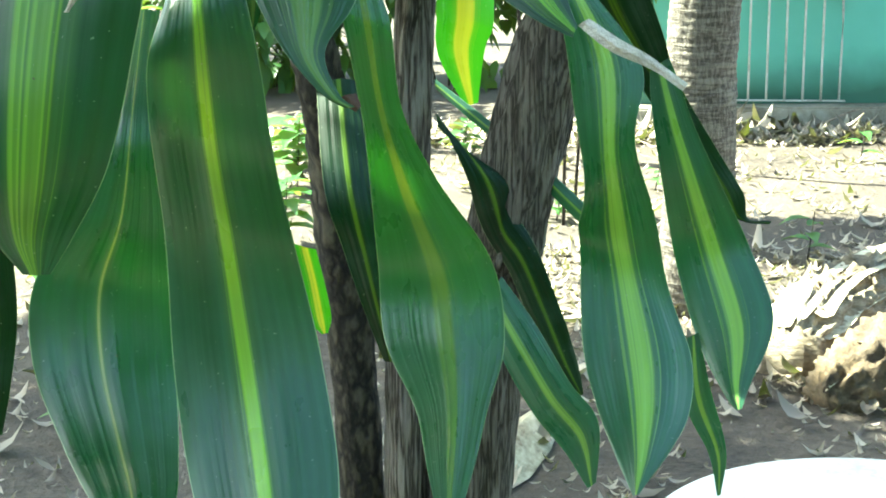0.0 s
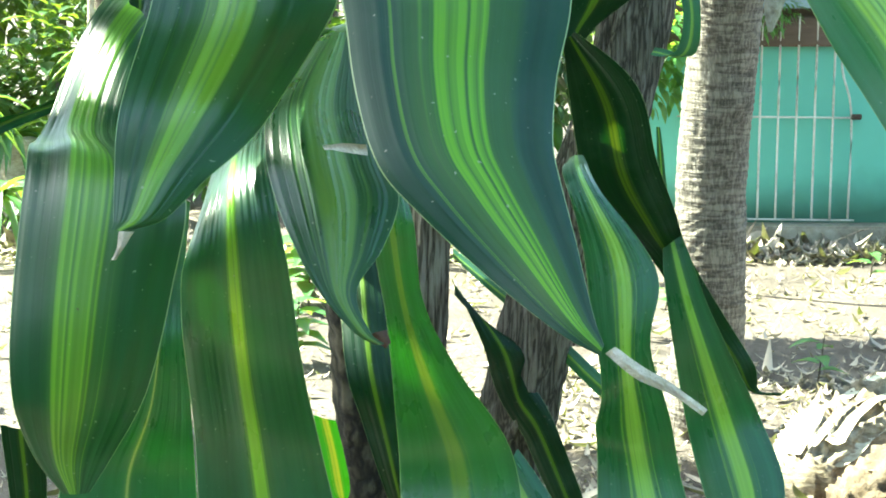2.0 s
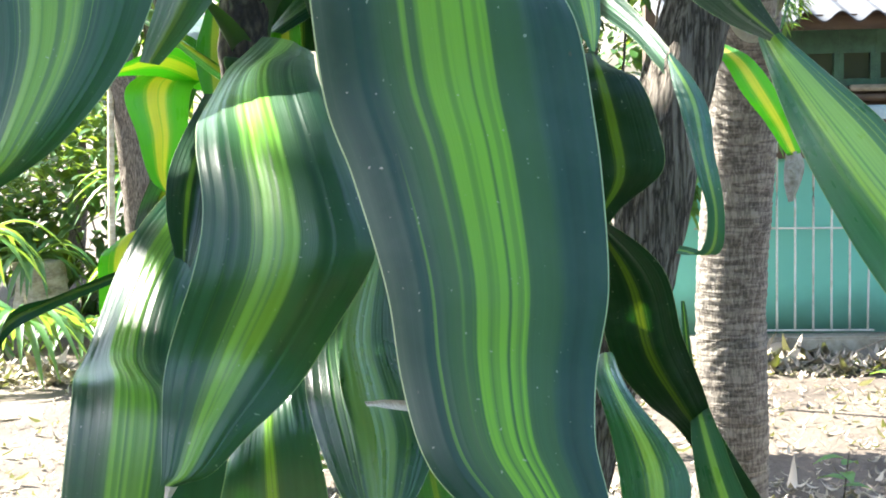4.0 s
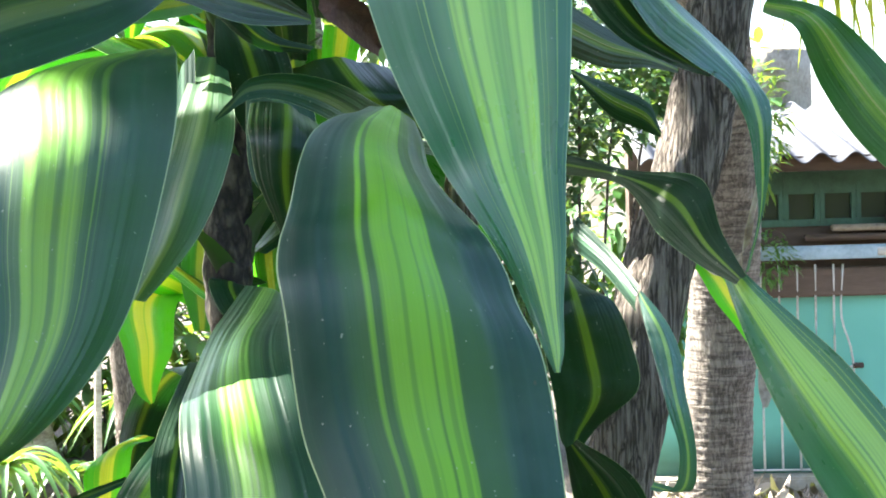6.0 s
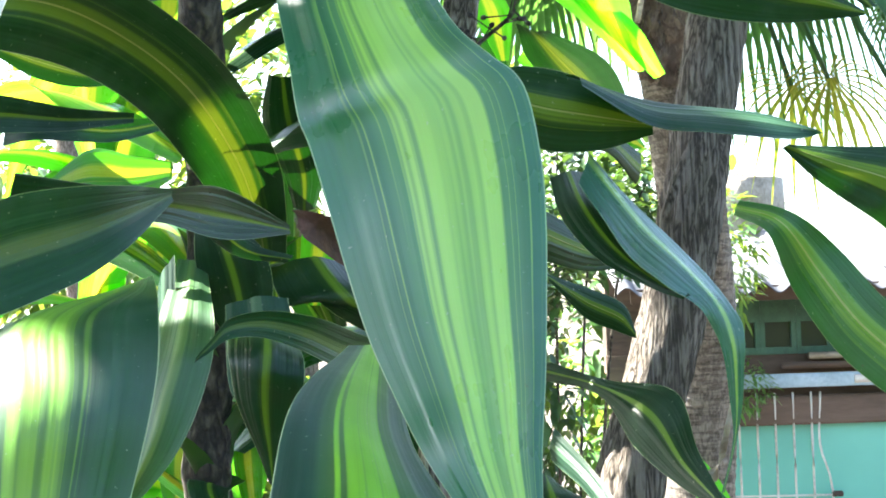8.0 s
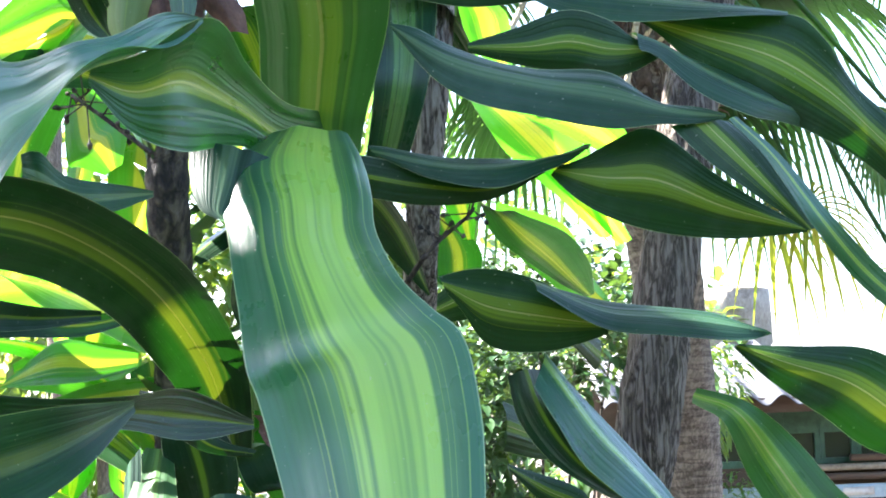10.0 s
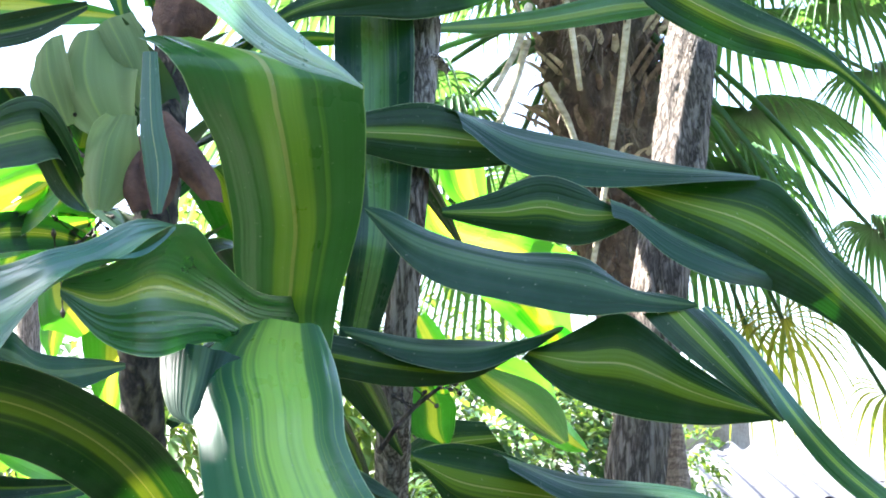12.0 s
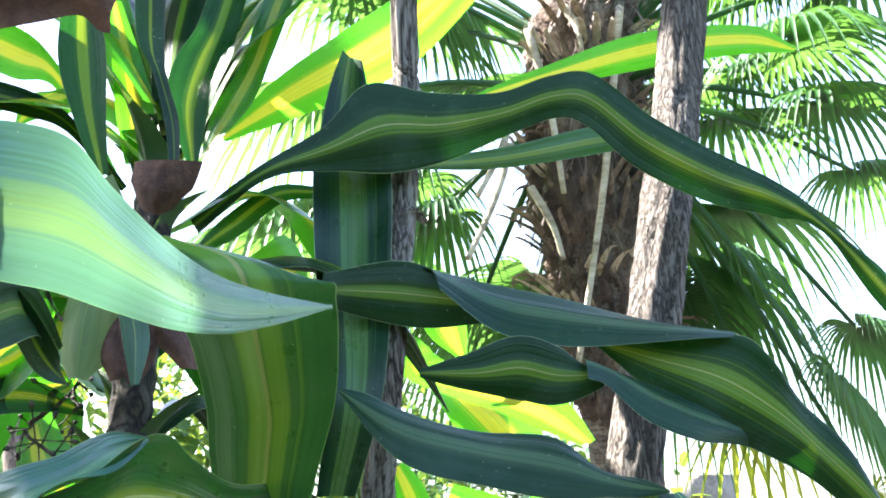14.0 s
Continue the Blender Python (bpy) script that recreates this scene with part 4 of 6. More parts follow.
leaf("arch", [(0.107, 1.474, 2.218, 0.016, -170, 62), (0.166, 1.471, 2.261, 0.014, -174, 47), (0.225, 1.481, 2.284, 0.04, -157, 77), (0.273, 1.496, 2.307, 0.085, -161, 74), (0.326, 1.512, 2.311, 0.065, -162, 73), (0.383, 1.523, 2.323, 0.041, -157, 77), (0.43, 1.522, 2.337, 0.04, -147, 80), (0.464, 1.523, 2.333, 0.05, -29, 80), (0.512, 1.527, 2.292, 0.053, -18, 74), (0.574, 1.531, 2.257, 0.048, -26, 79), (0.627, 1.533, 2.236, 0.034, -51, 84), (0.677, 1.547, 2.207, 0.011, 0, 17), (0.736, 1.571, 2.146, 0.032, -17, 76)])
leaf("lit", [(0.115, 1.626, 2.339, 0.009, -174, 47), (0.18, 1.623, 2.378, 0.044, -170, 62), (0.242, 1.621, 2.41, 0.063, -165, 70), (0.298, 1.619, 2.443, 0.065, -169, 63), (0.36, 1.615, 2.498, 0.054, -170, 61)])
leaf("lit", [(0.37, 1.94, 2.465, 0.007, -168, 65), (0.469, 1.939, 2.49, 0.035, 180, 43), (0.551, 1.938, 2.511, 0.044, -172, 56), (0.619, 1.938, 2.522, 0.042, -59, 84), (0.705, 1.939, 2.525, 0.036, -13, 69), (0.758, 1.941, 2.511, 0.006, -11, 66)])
leaf("under", [(0.303, 1.893, 2.375, 0.01, -163, 73), (0.408, 1.947, 2.395, 0.027, -15, 72), (0.521, 1.999, 2.426, 0.034, -151, 80), (0.563, 1.999, 2.428, 0.025, -158, 76)])
leaf("dark2", [(0.036, 1.43, 2.255, 0.011, 0, -2), (0.025, 1.429, 2.31, 0.031, 2, -11), (0.02, 1.429, 2.358, 0.042, -2, 4), (0.018, 1.431, 2.395, 0.036, 1, -10), (0.017, 1.432, 2.439, 0.027, 0, -2)])
leaf("lit", [(0.059, 1.466, 2.274, 0.02, -2, 5), (0.058, 1.466, 2.322, 0.035, 1, -10), (0.049, 1.476, 2.375, 0.029, 4, -22), (0.038, 1.475, 2.429, 0.015, 4, -22)])
leaf("dark", [(0.102, 1.398, 2.255, 0.009, -4, 13), (0.1, 1.401, 2.291, 0.012, 0, -2), (0.09, 1.403, 2.332, 0.013, 4, -23), (0.082, 1.407, 2.361, 0.025, 5, -24), (0.082, 1.406, 2.411, 0.027, 0, -2)])
leaf("dark2", [(0.116, 1.408, 2.257, 0.01, -2, 6), (0.113, 1.417, 2.308, 0.037, -1, 0), (0.123, 1.429, 2.351, 0.049, -1, 1), (0.135, 1.441, 2.386, 0.037, 0, -2), (0.148, 1.452, 2.434, 0.036, -2, 5)])
leaf("half", [(0.123, 1.426, 2.268, 0.008, -5, 18), (0.145, 1.446, 2.314, 0.032, -2, 5), (0.165, 1.467, 2.362, 0.028, -3, 11), (0.18, 1.477, 2.409, 0.034, -5, 19), (0.196, 1.487, 2.456, 0.026, -3, 9)])
leaf("lit", [(0.022, 1.575, 2.285, 0.009, 0, 32), (-0.031, 1.565, 2.386, 0.022, -31, 81), (-0.069, 1.563, 2.411, 0.047, -19, 75), (-0.122, 1.56, 2.436, 0.039, -16, 73)])
leaf("dark", [(0.038, 1.523, 2.266, 0.007, 0, 44), (-0.011, 1.517, 2.327, 0.016, -26, 79), (-0.05, 1.515, 2.348, 0.024, -20, 76), (-0.103, 1.513, 2.364, 0.027, -90, 85)])
leaf("dark2", [(0.104, 1.477, 2.194, 0.012, 0, 52), (0.137, 1.502, 2.223, 0.022, -169, 65), (0.175, 1.526, 2.256, 0.018, -171, 59), (0.212, 1.526, 2.257, 0.01, -69, 85)])
leaf("half", [(0.108, 1.478, 2.186, 0.016, -12, 70), (0.14, 1.533, 2.188, 0.021, -16, 74), (0.179, 1.588, 2.191, 0.075, -25, 79), (0.191, 1.589, 2.124, 0.013, 0, 51)])
leaf("arch", [(0.037, 1.265, 2.079, 0.011, -9, 67), (0.031, 1.2, 2.1, 0.04, -157, 79), (0.024, 1.135, 2.085, 0.045, -155, 80), (0.015, 1.07, 2.061, 0.031, -146, 82)])
leaf("half", [(-0.026, 1.478, 2.075, 0.034, 0, 6), (-0.019, 1.478, 2.057, 0.03, 0, 16), (-0.032, 1.477, 1.999, 0.024, 0, 9), (-0.033, 1.476, 1.973, 0.005, 0, -1)])
leaf("half", [(-0.016, 1.531, 2.093, 0.043, 0, -46), (-0.016, 1.532, 2.051, 0.032, 0, -21), (-0.012, 1.531, 2.009, 0.02, 0, -2)])
leaf("arch", [(0.022, 1.426, 2.055, 0.009, -81, 87), (-0.011, 1.399, 2.065, 0.026, -159, 80), (-0.047, 1.371, 2.063, 0.033, -80, 86), (-0.073, 1.371, 2.053, 0.032, -79, 87)])
leaf("lit", [(-0.042, 1.532, 2.05, 0.035, 0, 6), (-0.034, 1.531, 2.09, 0.027, 0, 8), (-0.027, 1.532, 2.124, 0.012, 0, -1)])
leaf("lit", [(-0.044, 1.37, 2.084, 0.041, 0, 39), (-0.013, 1.374, 2.101, 0.054, 0, 54), (-0.001, 1.374, 2.124, 0.032, 0, 55), (-0.039, 1.376, 2.143, 0.016, 0, 32)])
leaf("dark", [(0.045, 1.26, 2.055, 0.008, 180, 46), (0.035, 1.23, 2.069, 0.022, 0, 43), (0.025, 1.2, 2.094, 0.022, 0, 29), (0.006, 1.168, 2.124, 0.023, 0, 7)])
leaf("plain", [(0.071, 1.251, 1.943, 0.004, -51, 87), (0.038, 1.185, 1.933, 0.031, 180, 54), (0.02, 1.154, 1.94, 0.038, -170, 74), (0.004, 1.155, 1.947, 0.022, -56, 87)])
leaf("half", [(0.021, 1.452, 1.839, 0.014, 180, 89), (-0.016, 1.457, 1.83, 0.045, 0, 67), (-0.049, 1.456, 1.834, 0.045, 0, 67), (-0.086, 1.461, 1.828, 0.019, 174, 89)])
leaf("dark", [(0.13, 1.31, 1.779, 0.006, 163, 88), (0.092, 1.244, 1.787, 0.035, 167, 88), (0.063, 1.179, 1.79, 0.023, 0, 73), (0.031, 1.121, 1.787, 0.025, 0, 76), (-0.001, 1.065, 1.786, 0.032, 169, 88)])
leaf("half", [(0.038, 1.41, 1.81, 0.022, 0, 81), (-0.01, 1.416, 1.805, 0.026, 0, 72), (-0.069, 1.426, 1.796, 0.013, 0, 47)])
leaf("half", [(-0.007, 1.372, 2.037, 0.037, 0, 43), (-0.001, 1.372, 2.008, 0.052, 0, 46), (0.009, 1.371, 2.001, 0.05, 0, 39), (0.018, 1.371, 1.981, 0.016, 0, 31)])
leaf("dark", [(0.038, 1.369, 1.868, 0.009, -91, 89), (-0.003, 1.343, 1.859, 0.017, -103, 89), (-0.048, 1.307, 1.862, 0.025, -87, 89), (-0.075, 1.312, 1.859, 0.025, -110, 89)])
# Right-hand leaves in strips: plain tops, undersides in the shaded copies.
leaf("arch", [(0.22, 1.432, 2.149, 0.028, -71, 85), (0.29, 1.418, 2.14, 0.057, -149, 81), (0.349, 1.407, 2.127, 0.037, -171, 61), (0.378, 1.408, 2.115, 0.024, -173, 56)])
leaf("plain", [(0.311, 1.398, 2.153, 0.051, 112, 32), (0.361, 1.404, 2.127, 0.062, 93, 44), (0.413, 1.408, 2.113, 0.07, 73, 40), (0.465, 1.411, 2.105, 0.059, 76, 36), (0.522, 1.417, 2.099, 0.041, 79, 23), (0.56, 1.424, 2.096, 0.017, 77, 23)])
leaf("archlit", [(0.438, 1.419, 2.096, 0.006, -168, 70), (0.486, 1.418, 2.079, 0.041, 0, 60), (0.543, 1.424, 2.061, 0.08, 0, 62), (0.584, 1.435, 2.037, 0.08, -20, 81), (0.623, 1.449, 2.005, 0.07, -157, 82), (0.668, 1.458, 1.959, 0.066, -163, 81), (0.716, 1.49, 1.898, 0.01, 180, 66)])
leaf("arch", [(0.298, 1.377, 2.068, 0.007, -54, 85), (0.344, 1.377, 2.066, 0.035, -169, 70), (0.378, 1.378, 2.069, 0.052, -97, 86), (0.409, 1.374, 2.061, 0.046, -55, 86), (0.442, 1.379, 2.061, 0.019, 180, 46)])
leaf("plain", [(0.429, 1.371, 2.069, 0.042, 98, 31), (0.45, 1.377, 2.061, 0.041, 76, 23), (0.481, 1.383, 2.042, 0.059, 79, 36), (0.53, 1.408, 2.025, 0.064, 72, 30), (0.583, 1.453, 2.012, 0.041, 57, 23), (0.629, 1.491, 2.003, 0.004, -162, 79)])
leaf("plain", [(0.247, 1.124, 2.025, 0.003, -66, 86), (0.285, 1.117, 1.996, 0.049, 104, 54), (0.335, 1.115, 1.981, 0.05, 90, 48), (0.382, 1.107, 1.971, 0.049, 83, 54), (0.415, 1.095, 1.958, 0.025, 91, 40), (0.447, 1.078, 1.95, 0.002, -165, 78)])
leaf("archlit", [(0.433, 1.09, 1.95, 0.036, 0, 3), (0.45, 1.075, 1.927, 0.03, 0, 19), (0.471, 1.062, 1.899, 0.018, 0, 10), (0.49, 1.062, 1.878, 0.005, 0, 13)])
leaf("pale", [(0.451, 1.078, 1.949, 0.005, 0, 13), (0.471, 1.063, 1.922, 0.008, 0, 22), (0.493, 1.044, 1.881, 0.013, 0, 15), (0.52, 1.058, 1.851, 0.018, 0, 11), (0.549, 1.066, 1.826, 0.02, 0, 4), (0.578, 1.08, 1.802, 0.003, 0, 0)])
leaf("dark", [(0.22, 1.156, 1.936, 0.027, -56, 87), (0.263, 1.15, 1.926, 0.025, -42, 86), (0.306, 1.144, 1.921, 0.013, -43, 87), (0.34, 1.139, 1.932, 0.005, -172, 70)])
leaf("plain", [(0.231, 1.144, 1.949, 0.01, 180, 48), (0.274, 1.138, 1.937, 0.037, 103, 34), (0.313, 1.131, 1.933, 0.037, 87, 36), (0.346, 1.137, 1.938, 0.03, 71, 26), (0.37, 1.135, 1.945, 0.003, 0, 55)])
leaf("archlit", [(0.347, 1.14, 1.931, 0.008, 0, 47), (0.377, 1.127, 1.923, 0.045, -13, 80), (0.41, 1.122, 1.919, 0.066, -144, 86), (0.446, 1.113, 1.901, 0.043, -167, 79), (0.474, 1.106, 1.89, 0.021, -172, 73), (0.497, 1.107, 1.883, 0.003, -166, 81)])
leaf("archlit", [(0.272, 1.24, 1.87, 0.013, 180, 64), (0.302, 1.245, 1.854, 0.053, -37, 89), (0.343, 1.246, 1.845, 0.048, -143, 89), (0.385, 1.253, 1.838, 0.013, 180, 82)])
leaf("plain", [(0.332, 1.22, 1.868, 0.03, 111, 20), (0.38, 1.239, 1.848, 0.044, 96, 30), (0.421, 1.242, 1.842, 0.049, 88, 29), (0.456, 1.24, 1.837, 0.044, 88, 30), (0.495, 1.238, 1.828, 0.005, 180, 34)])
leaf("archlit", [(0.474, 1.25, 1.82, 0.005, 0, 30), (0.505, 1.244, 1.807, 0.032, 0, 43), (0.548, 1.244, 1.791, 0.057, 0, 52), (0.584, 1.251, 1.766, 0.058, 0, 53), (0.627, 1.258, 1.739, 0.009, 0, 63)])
leaf("mid", [(0.21, 1.118, 1.946, 0.046, -153, 84), (0.185, 1.055, 1.944, 0.039, -96, 87), (0.168, 0.993, 1.951, 0.044, -21, 82), (0.153, 0.914, 1.948, 0.069, -12, 76), (0.131, 0.887, 1.939, 0.04, -14, 78), (0.113, 0.867, 1.943, 0.008, -15, 79)])
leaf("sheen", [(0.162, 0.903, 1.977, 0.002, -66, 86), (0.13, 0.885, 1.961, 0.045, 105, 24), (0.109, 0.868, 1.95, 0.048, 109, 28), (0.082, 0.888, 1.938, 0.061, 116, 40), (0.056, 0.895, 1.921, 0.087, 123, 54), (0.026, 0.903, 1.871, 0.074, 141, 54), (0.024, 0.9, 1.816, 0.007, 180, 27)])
leaf("dark", [(0.328, 1.272, 1.809, 0.027, 0, 6), (0.335, 1.224, 1.779, 0.031, 0, 9), (0.352, 1.189, 1.75, 0.026, 0, 12), (0.375, 1.156, 1.728, 0.012, 0, 21), (0.389, 1.14, 1.719, 0.005, 0, 28)])
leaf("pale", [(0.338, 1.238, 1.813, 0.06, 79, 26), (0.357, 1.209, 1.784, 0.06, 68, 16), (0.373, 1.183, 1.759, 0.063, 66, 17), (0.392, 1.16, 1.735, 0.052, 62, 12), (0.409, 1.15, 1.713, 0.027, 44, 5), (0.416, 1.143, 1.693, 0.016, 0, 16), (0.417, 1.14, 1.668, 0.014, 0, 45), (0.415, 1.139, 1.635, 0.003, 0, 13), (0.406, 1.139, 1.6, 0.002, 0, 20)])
leaf("dry", [(0.284, 0.573, 1.427, 0.003, 0, 35), (0.291, 0.57, 1.422, 0.0035, 0, 49), (0.299, 0.569, 1.418, 0.0025, 0, 57), (0.307, 0.568, 1.4125, 0.0006, 0, 52)])
leaf("dry", [(0.114, 0.795, 1.421, 0.006, 0, -1), (0.112, 0.794, 1.415, 0.004, 0, 22), (0.109, 0.794, 1.41, 0.001, 0, 0)])
leaf("dry", [(0.48, 1.538, 1.509, 0.012, 0, 13), (0.481, 1.536, 1.49, 0.019, 0, 28), (0.478, 1.536, 1.468, 0.004, 0, 13)])
leaf("husk", [(0.207, 0.83, 1.374, 0.008, 0, 17), (0.212, 0.828, 1.369, 0.003, 0, 49)])
leaf("dry", [(0.393, 1.229, 1.605, 0.011, 0, -13), (0.403, 1.229, 1.599, 0.011, 0, 69), (0.415, 1.229, 1.604, 0.011, 0, 79), (0.419, 1.211, 1.627, 0.005, 0, 16), (0.426, 1.194, 1.667, 0.002, 0, -2)])
leaf("husk", [(0.087, 1.321, 2.143, 0.012, 0, -2), (0.11, 1.297, 2.099, 0.037, 0, -13), (0.128, 1.294, 2.067, 0.016, 0, -9)])
leaf("husk", [(0.072, 1.324, 2.126, 0.012, 0, -2), (0.069, 1.301, 2.088, 0.023, 0, -2), (0.073, 1.299, 2.062, 0.013, 0, 12)])
leaf("shield", [(0.056, 1.322, 2.141, 0.022, 0, 3), (0.05, 1.301, 2.113, 0.042, 0, 8), (0.046, 1.296, 2.085, 0.04, 0, -4), (0.044, 1.293, 2.063, 0.014, 0, -9)])
leaf("husk", [(0.1, 1.369, 2.249, 0.058, 0, -3), (0.092, 1.374, 2.226, 0.051, 1, -9), (0.088, 1.387, 2.21, 0.028, 0, -2)])
leaf("shield", [(0.022, 1.366, 2.221, 0.054, 0, 1), (0.024, 1.349, 2.177, 0.082, 0, 2), (0.039, 1.35, 2.141, 0.054, 0, -6), (0.051, 1.35, 2.13, 0.023, 0, 5)])
leaf("husk", [(0.088, 0.829, 2.194, 0.049, -79, 78), (0.121, 0.828, 2.195, 0.044, -79, 78), (0.142, 0.828, 2.192, 0.032, -68, 77), (0.153, 0.83, 2.184, 0.031, -43, 73), (0.158, 0.831, 2.176, 0.019, -37, 70)])
leaf("husk", [(0.146, 1.203, 1.78, 0.012, 0, -73), (0.159, 1.192, 1.772, 0.02, 180, -77), (0.172, 1.205, 1.763, 0.023, 180, -69), (0.184, 1.225, 1.748, 0.008, 180, -66)])
leaf("rib", [(0.086, 1.274, 2.177, 0.011, 0, -2), (0.088, 1.265, 2.123, 0.017, 0, -2), (0.093, 1.263, 2.086, 0.02, 0, -2), (0.093, 1.258, 2.052, 0.006, 0, 6)])
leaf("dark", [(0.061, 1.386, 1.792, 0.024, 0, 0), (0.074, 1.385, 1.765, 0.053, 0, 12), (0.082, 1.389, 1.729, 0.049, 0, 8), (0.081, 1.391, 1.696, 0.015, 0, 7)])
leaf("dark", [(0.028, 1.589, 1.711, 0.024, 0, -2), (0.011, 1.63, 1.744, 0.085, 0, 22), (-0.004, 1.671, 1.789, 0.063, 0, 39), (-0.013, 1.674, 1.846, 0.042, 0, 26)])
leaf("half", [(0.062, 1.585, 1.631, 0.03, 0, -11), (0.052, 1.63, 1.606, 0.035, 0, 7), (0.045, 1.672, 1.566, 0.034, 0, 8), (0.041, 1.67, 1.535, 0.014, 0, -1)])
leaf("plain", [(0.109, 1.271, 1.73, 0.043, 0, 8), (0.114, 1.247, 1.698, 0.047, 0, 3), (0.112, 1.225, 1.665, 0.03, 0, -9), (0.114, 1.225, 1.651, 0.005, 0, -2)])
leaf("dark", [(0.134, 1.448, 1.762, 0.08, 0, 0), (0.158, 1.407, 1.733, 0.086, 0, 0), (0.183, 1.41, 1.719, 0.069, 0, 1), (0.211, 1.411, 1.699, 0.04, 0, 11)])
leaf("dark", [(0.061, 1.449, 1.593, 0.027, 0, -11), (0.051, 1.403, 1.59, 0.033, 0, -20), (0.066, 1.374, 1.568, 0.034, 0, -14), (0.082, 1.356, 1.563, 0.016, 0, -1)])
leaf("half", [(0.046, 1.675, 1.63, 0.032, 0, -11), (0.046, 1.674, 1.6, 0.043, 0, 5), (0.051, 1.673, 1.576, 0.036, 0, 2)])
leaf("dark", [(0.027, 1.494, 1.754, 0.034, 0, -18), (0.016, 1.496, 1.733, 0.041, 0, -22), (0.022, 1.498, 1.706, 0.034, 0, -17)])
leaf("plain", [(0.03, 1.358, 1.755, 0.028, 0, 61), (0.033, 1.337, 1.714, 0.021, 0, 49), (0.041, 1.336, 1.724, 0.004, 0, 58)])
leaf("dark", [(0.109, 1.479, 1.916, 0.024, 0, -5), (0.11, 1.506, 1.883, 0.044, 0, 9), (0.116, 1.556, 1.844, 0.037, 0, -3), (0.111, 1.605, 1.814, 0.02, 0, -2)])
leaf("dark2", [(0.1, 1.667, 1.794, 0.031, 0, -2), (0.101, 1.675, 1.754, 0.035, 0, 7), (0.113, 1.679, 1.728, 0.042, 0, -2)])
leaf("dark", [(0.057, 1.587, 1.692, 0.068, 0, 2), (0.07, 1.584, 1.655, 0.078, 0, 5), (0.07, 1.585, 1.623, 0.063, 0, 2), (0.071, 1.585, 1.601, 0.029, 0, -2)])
leaf("lit", [(0.123, 1.41, 1.177, 0.018, 0, -15), (0.129, 1.409, 1.15, 0.017, 0, -1), (0.134, 1.408, 1.121, 0.017, 0, 15), (0.137, 1.408, 1.109, 0.005, 0, 11)])
leaf("shield", [(-0.009, 1.355, 2.211, 0.028, 0, 38), (-0.005, 1.348, 2.183, 0.037, 0, 19), (0.002, 1.351, 2.159, 0.029, 0, 13), (0.008, 1.355, 2.143, 0.008, 0, 22)])
leaf("shield", [(0.038, 1.365, 2.23, 0.041, 0, 25), (0.052, 1.357, 2.202, 0.039, 0, 35), (0.062, 1.359, 2.178, 0.023, 0, 36), (0.065, 1.361, 2.16, 0.01, 0, 32)])
leaf("husk", [(0.082, 1.317, 2.14, 0.013, 0, -2), (0.088, 1.297, 2.105, 0.032, 0, 5), (0.087, 1.296, 2.076, 0.024, 0, -12), (0.086, 1.293, 2.059, 0.008, 0, 3)])


# ---- stems and trunks ----
def bark_ridge(depth, count, seed):
    """Plates and furrows that run up the trunk."""
    def ridge(a, run, r):
        x, y = math.cos(a), math.sin(a)
        wide = 1 - 2 * abs(noise.noise((x * count, y * count, run * 5 + seed)))
        fine = 1 - 2 * abs(noise.noise((x * count * 2.6, y * count * 2.6, run * 16 + seed)))
        return depth * (wide + 0.6 * fine - 0.9) + depth * 0.5 * noise.noise((x * count * 6, y * count * 6, run * 60))
    return ridge


def ring_ridge(a, run, r):
    return 0.0008 * math.sin(run * 2 * math.pi / 0.028) + 0.002 * noise.noise((math.cos(a) * 3, math.sin(a) * 3, run * 12))


bm = bmesh.new()
tube(bm, [(0.18, 1.602, -0.05, 0.0233), (0.149, 1.582, 0.917, 0.0203), (0.136, 1.55, 1.163, 0.0199), (0.132, 1.51, 1.267, 0.0197), (0.111, 1.473, 1.373, 0.0194), (0.053, 1.426, 1.542, 0.0192), (0.048, 1.431, 1.655, 0.0189), (0.053, 1.442, 1.785, 0.0187), (0.063, 1.353, 1.963, 0.0168), (0.07, 1.371, 2.048, 0.0167), (0.078, 1.446, 2.239, 0.0164)], 220, 20, ring_ridge)
part("stem", bm, STEM_BARK, plant, "dark ringed bare stem")


def stem_at(z):
    """The axis of the stem at a height."""
    knots = [(0.0, 0.149, 1.582), (0.917, 0.149, 1.582), (1.163, 0.136, 1.55), (1.267, 0.132, 1.51), (1.373, 0.111, 1.473), (1.542, 0.053, 1.426), (1.655, 0.048, 1.431), (1.785, 0.053, 1.442), (1.963, 0.063, 1.353), (2.048, 0.07, 1.371), (2.239, 0.078, 1.446), (2.44, 0.095, 1.47)]
    zs, xs, ys = zip(*knots)
    return Vector((float(np.interp(z, zs, xs)), float(np.interp(z, zs, ys)), z))


# short clasping leaf feet up the stem, and the leaves that spread away behind it
for k in range(30):
    z, a = 1.31 + 0.95 * k / 29, 2.1 * k
    at, out = stem_at(z), Vector((math.cos(a), math.sin(a), 0))
    l = random.uniform(0.045, 0.085)
    bm = bmesh.new()
    blade(bm, [(*(at + out * (0.016 + l * 0.75 * s * s) + Vector((0, 0, l * s))), 0.032 * (1.02 - s ** 1.5)) for s in np.linspace(0, 1, 7)], 4, 0.45)
    part("leaf_foot", bm, DARK_LEAF, plant)
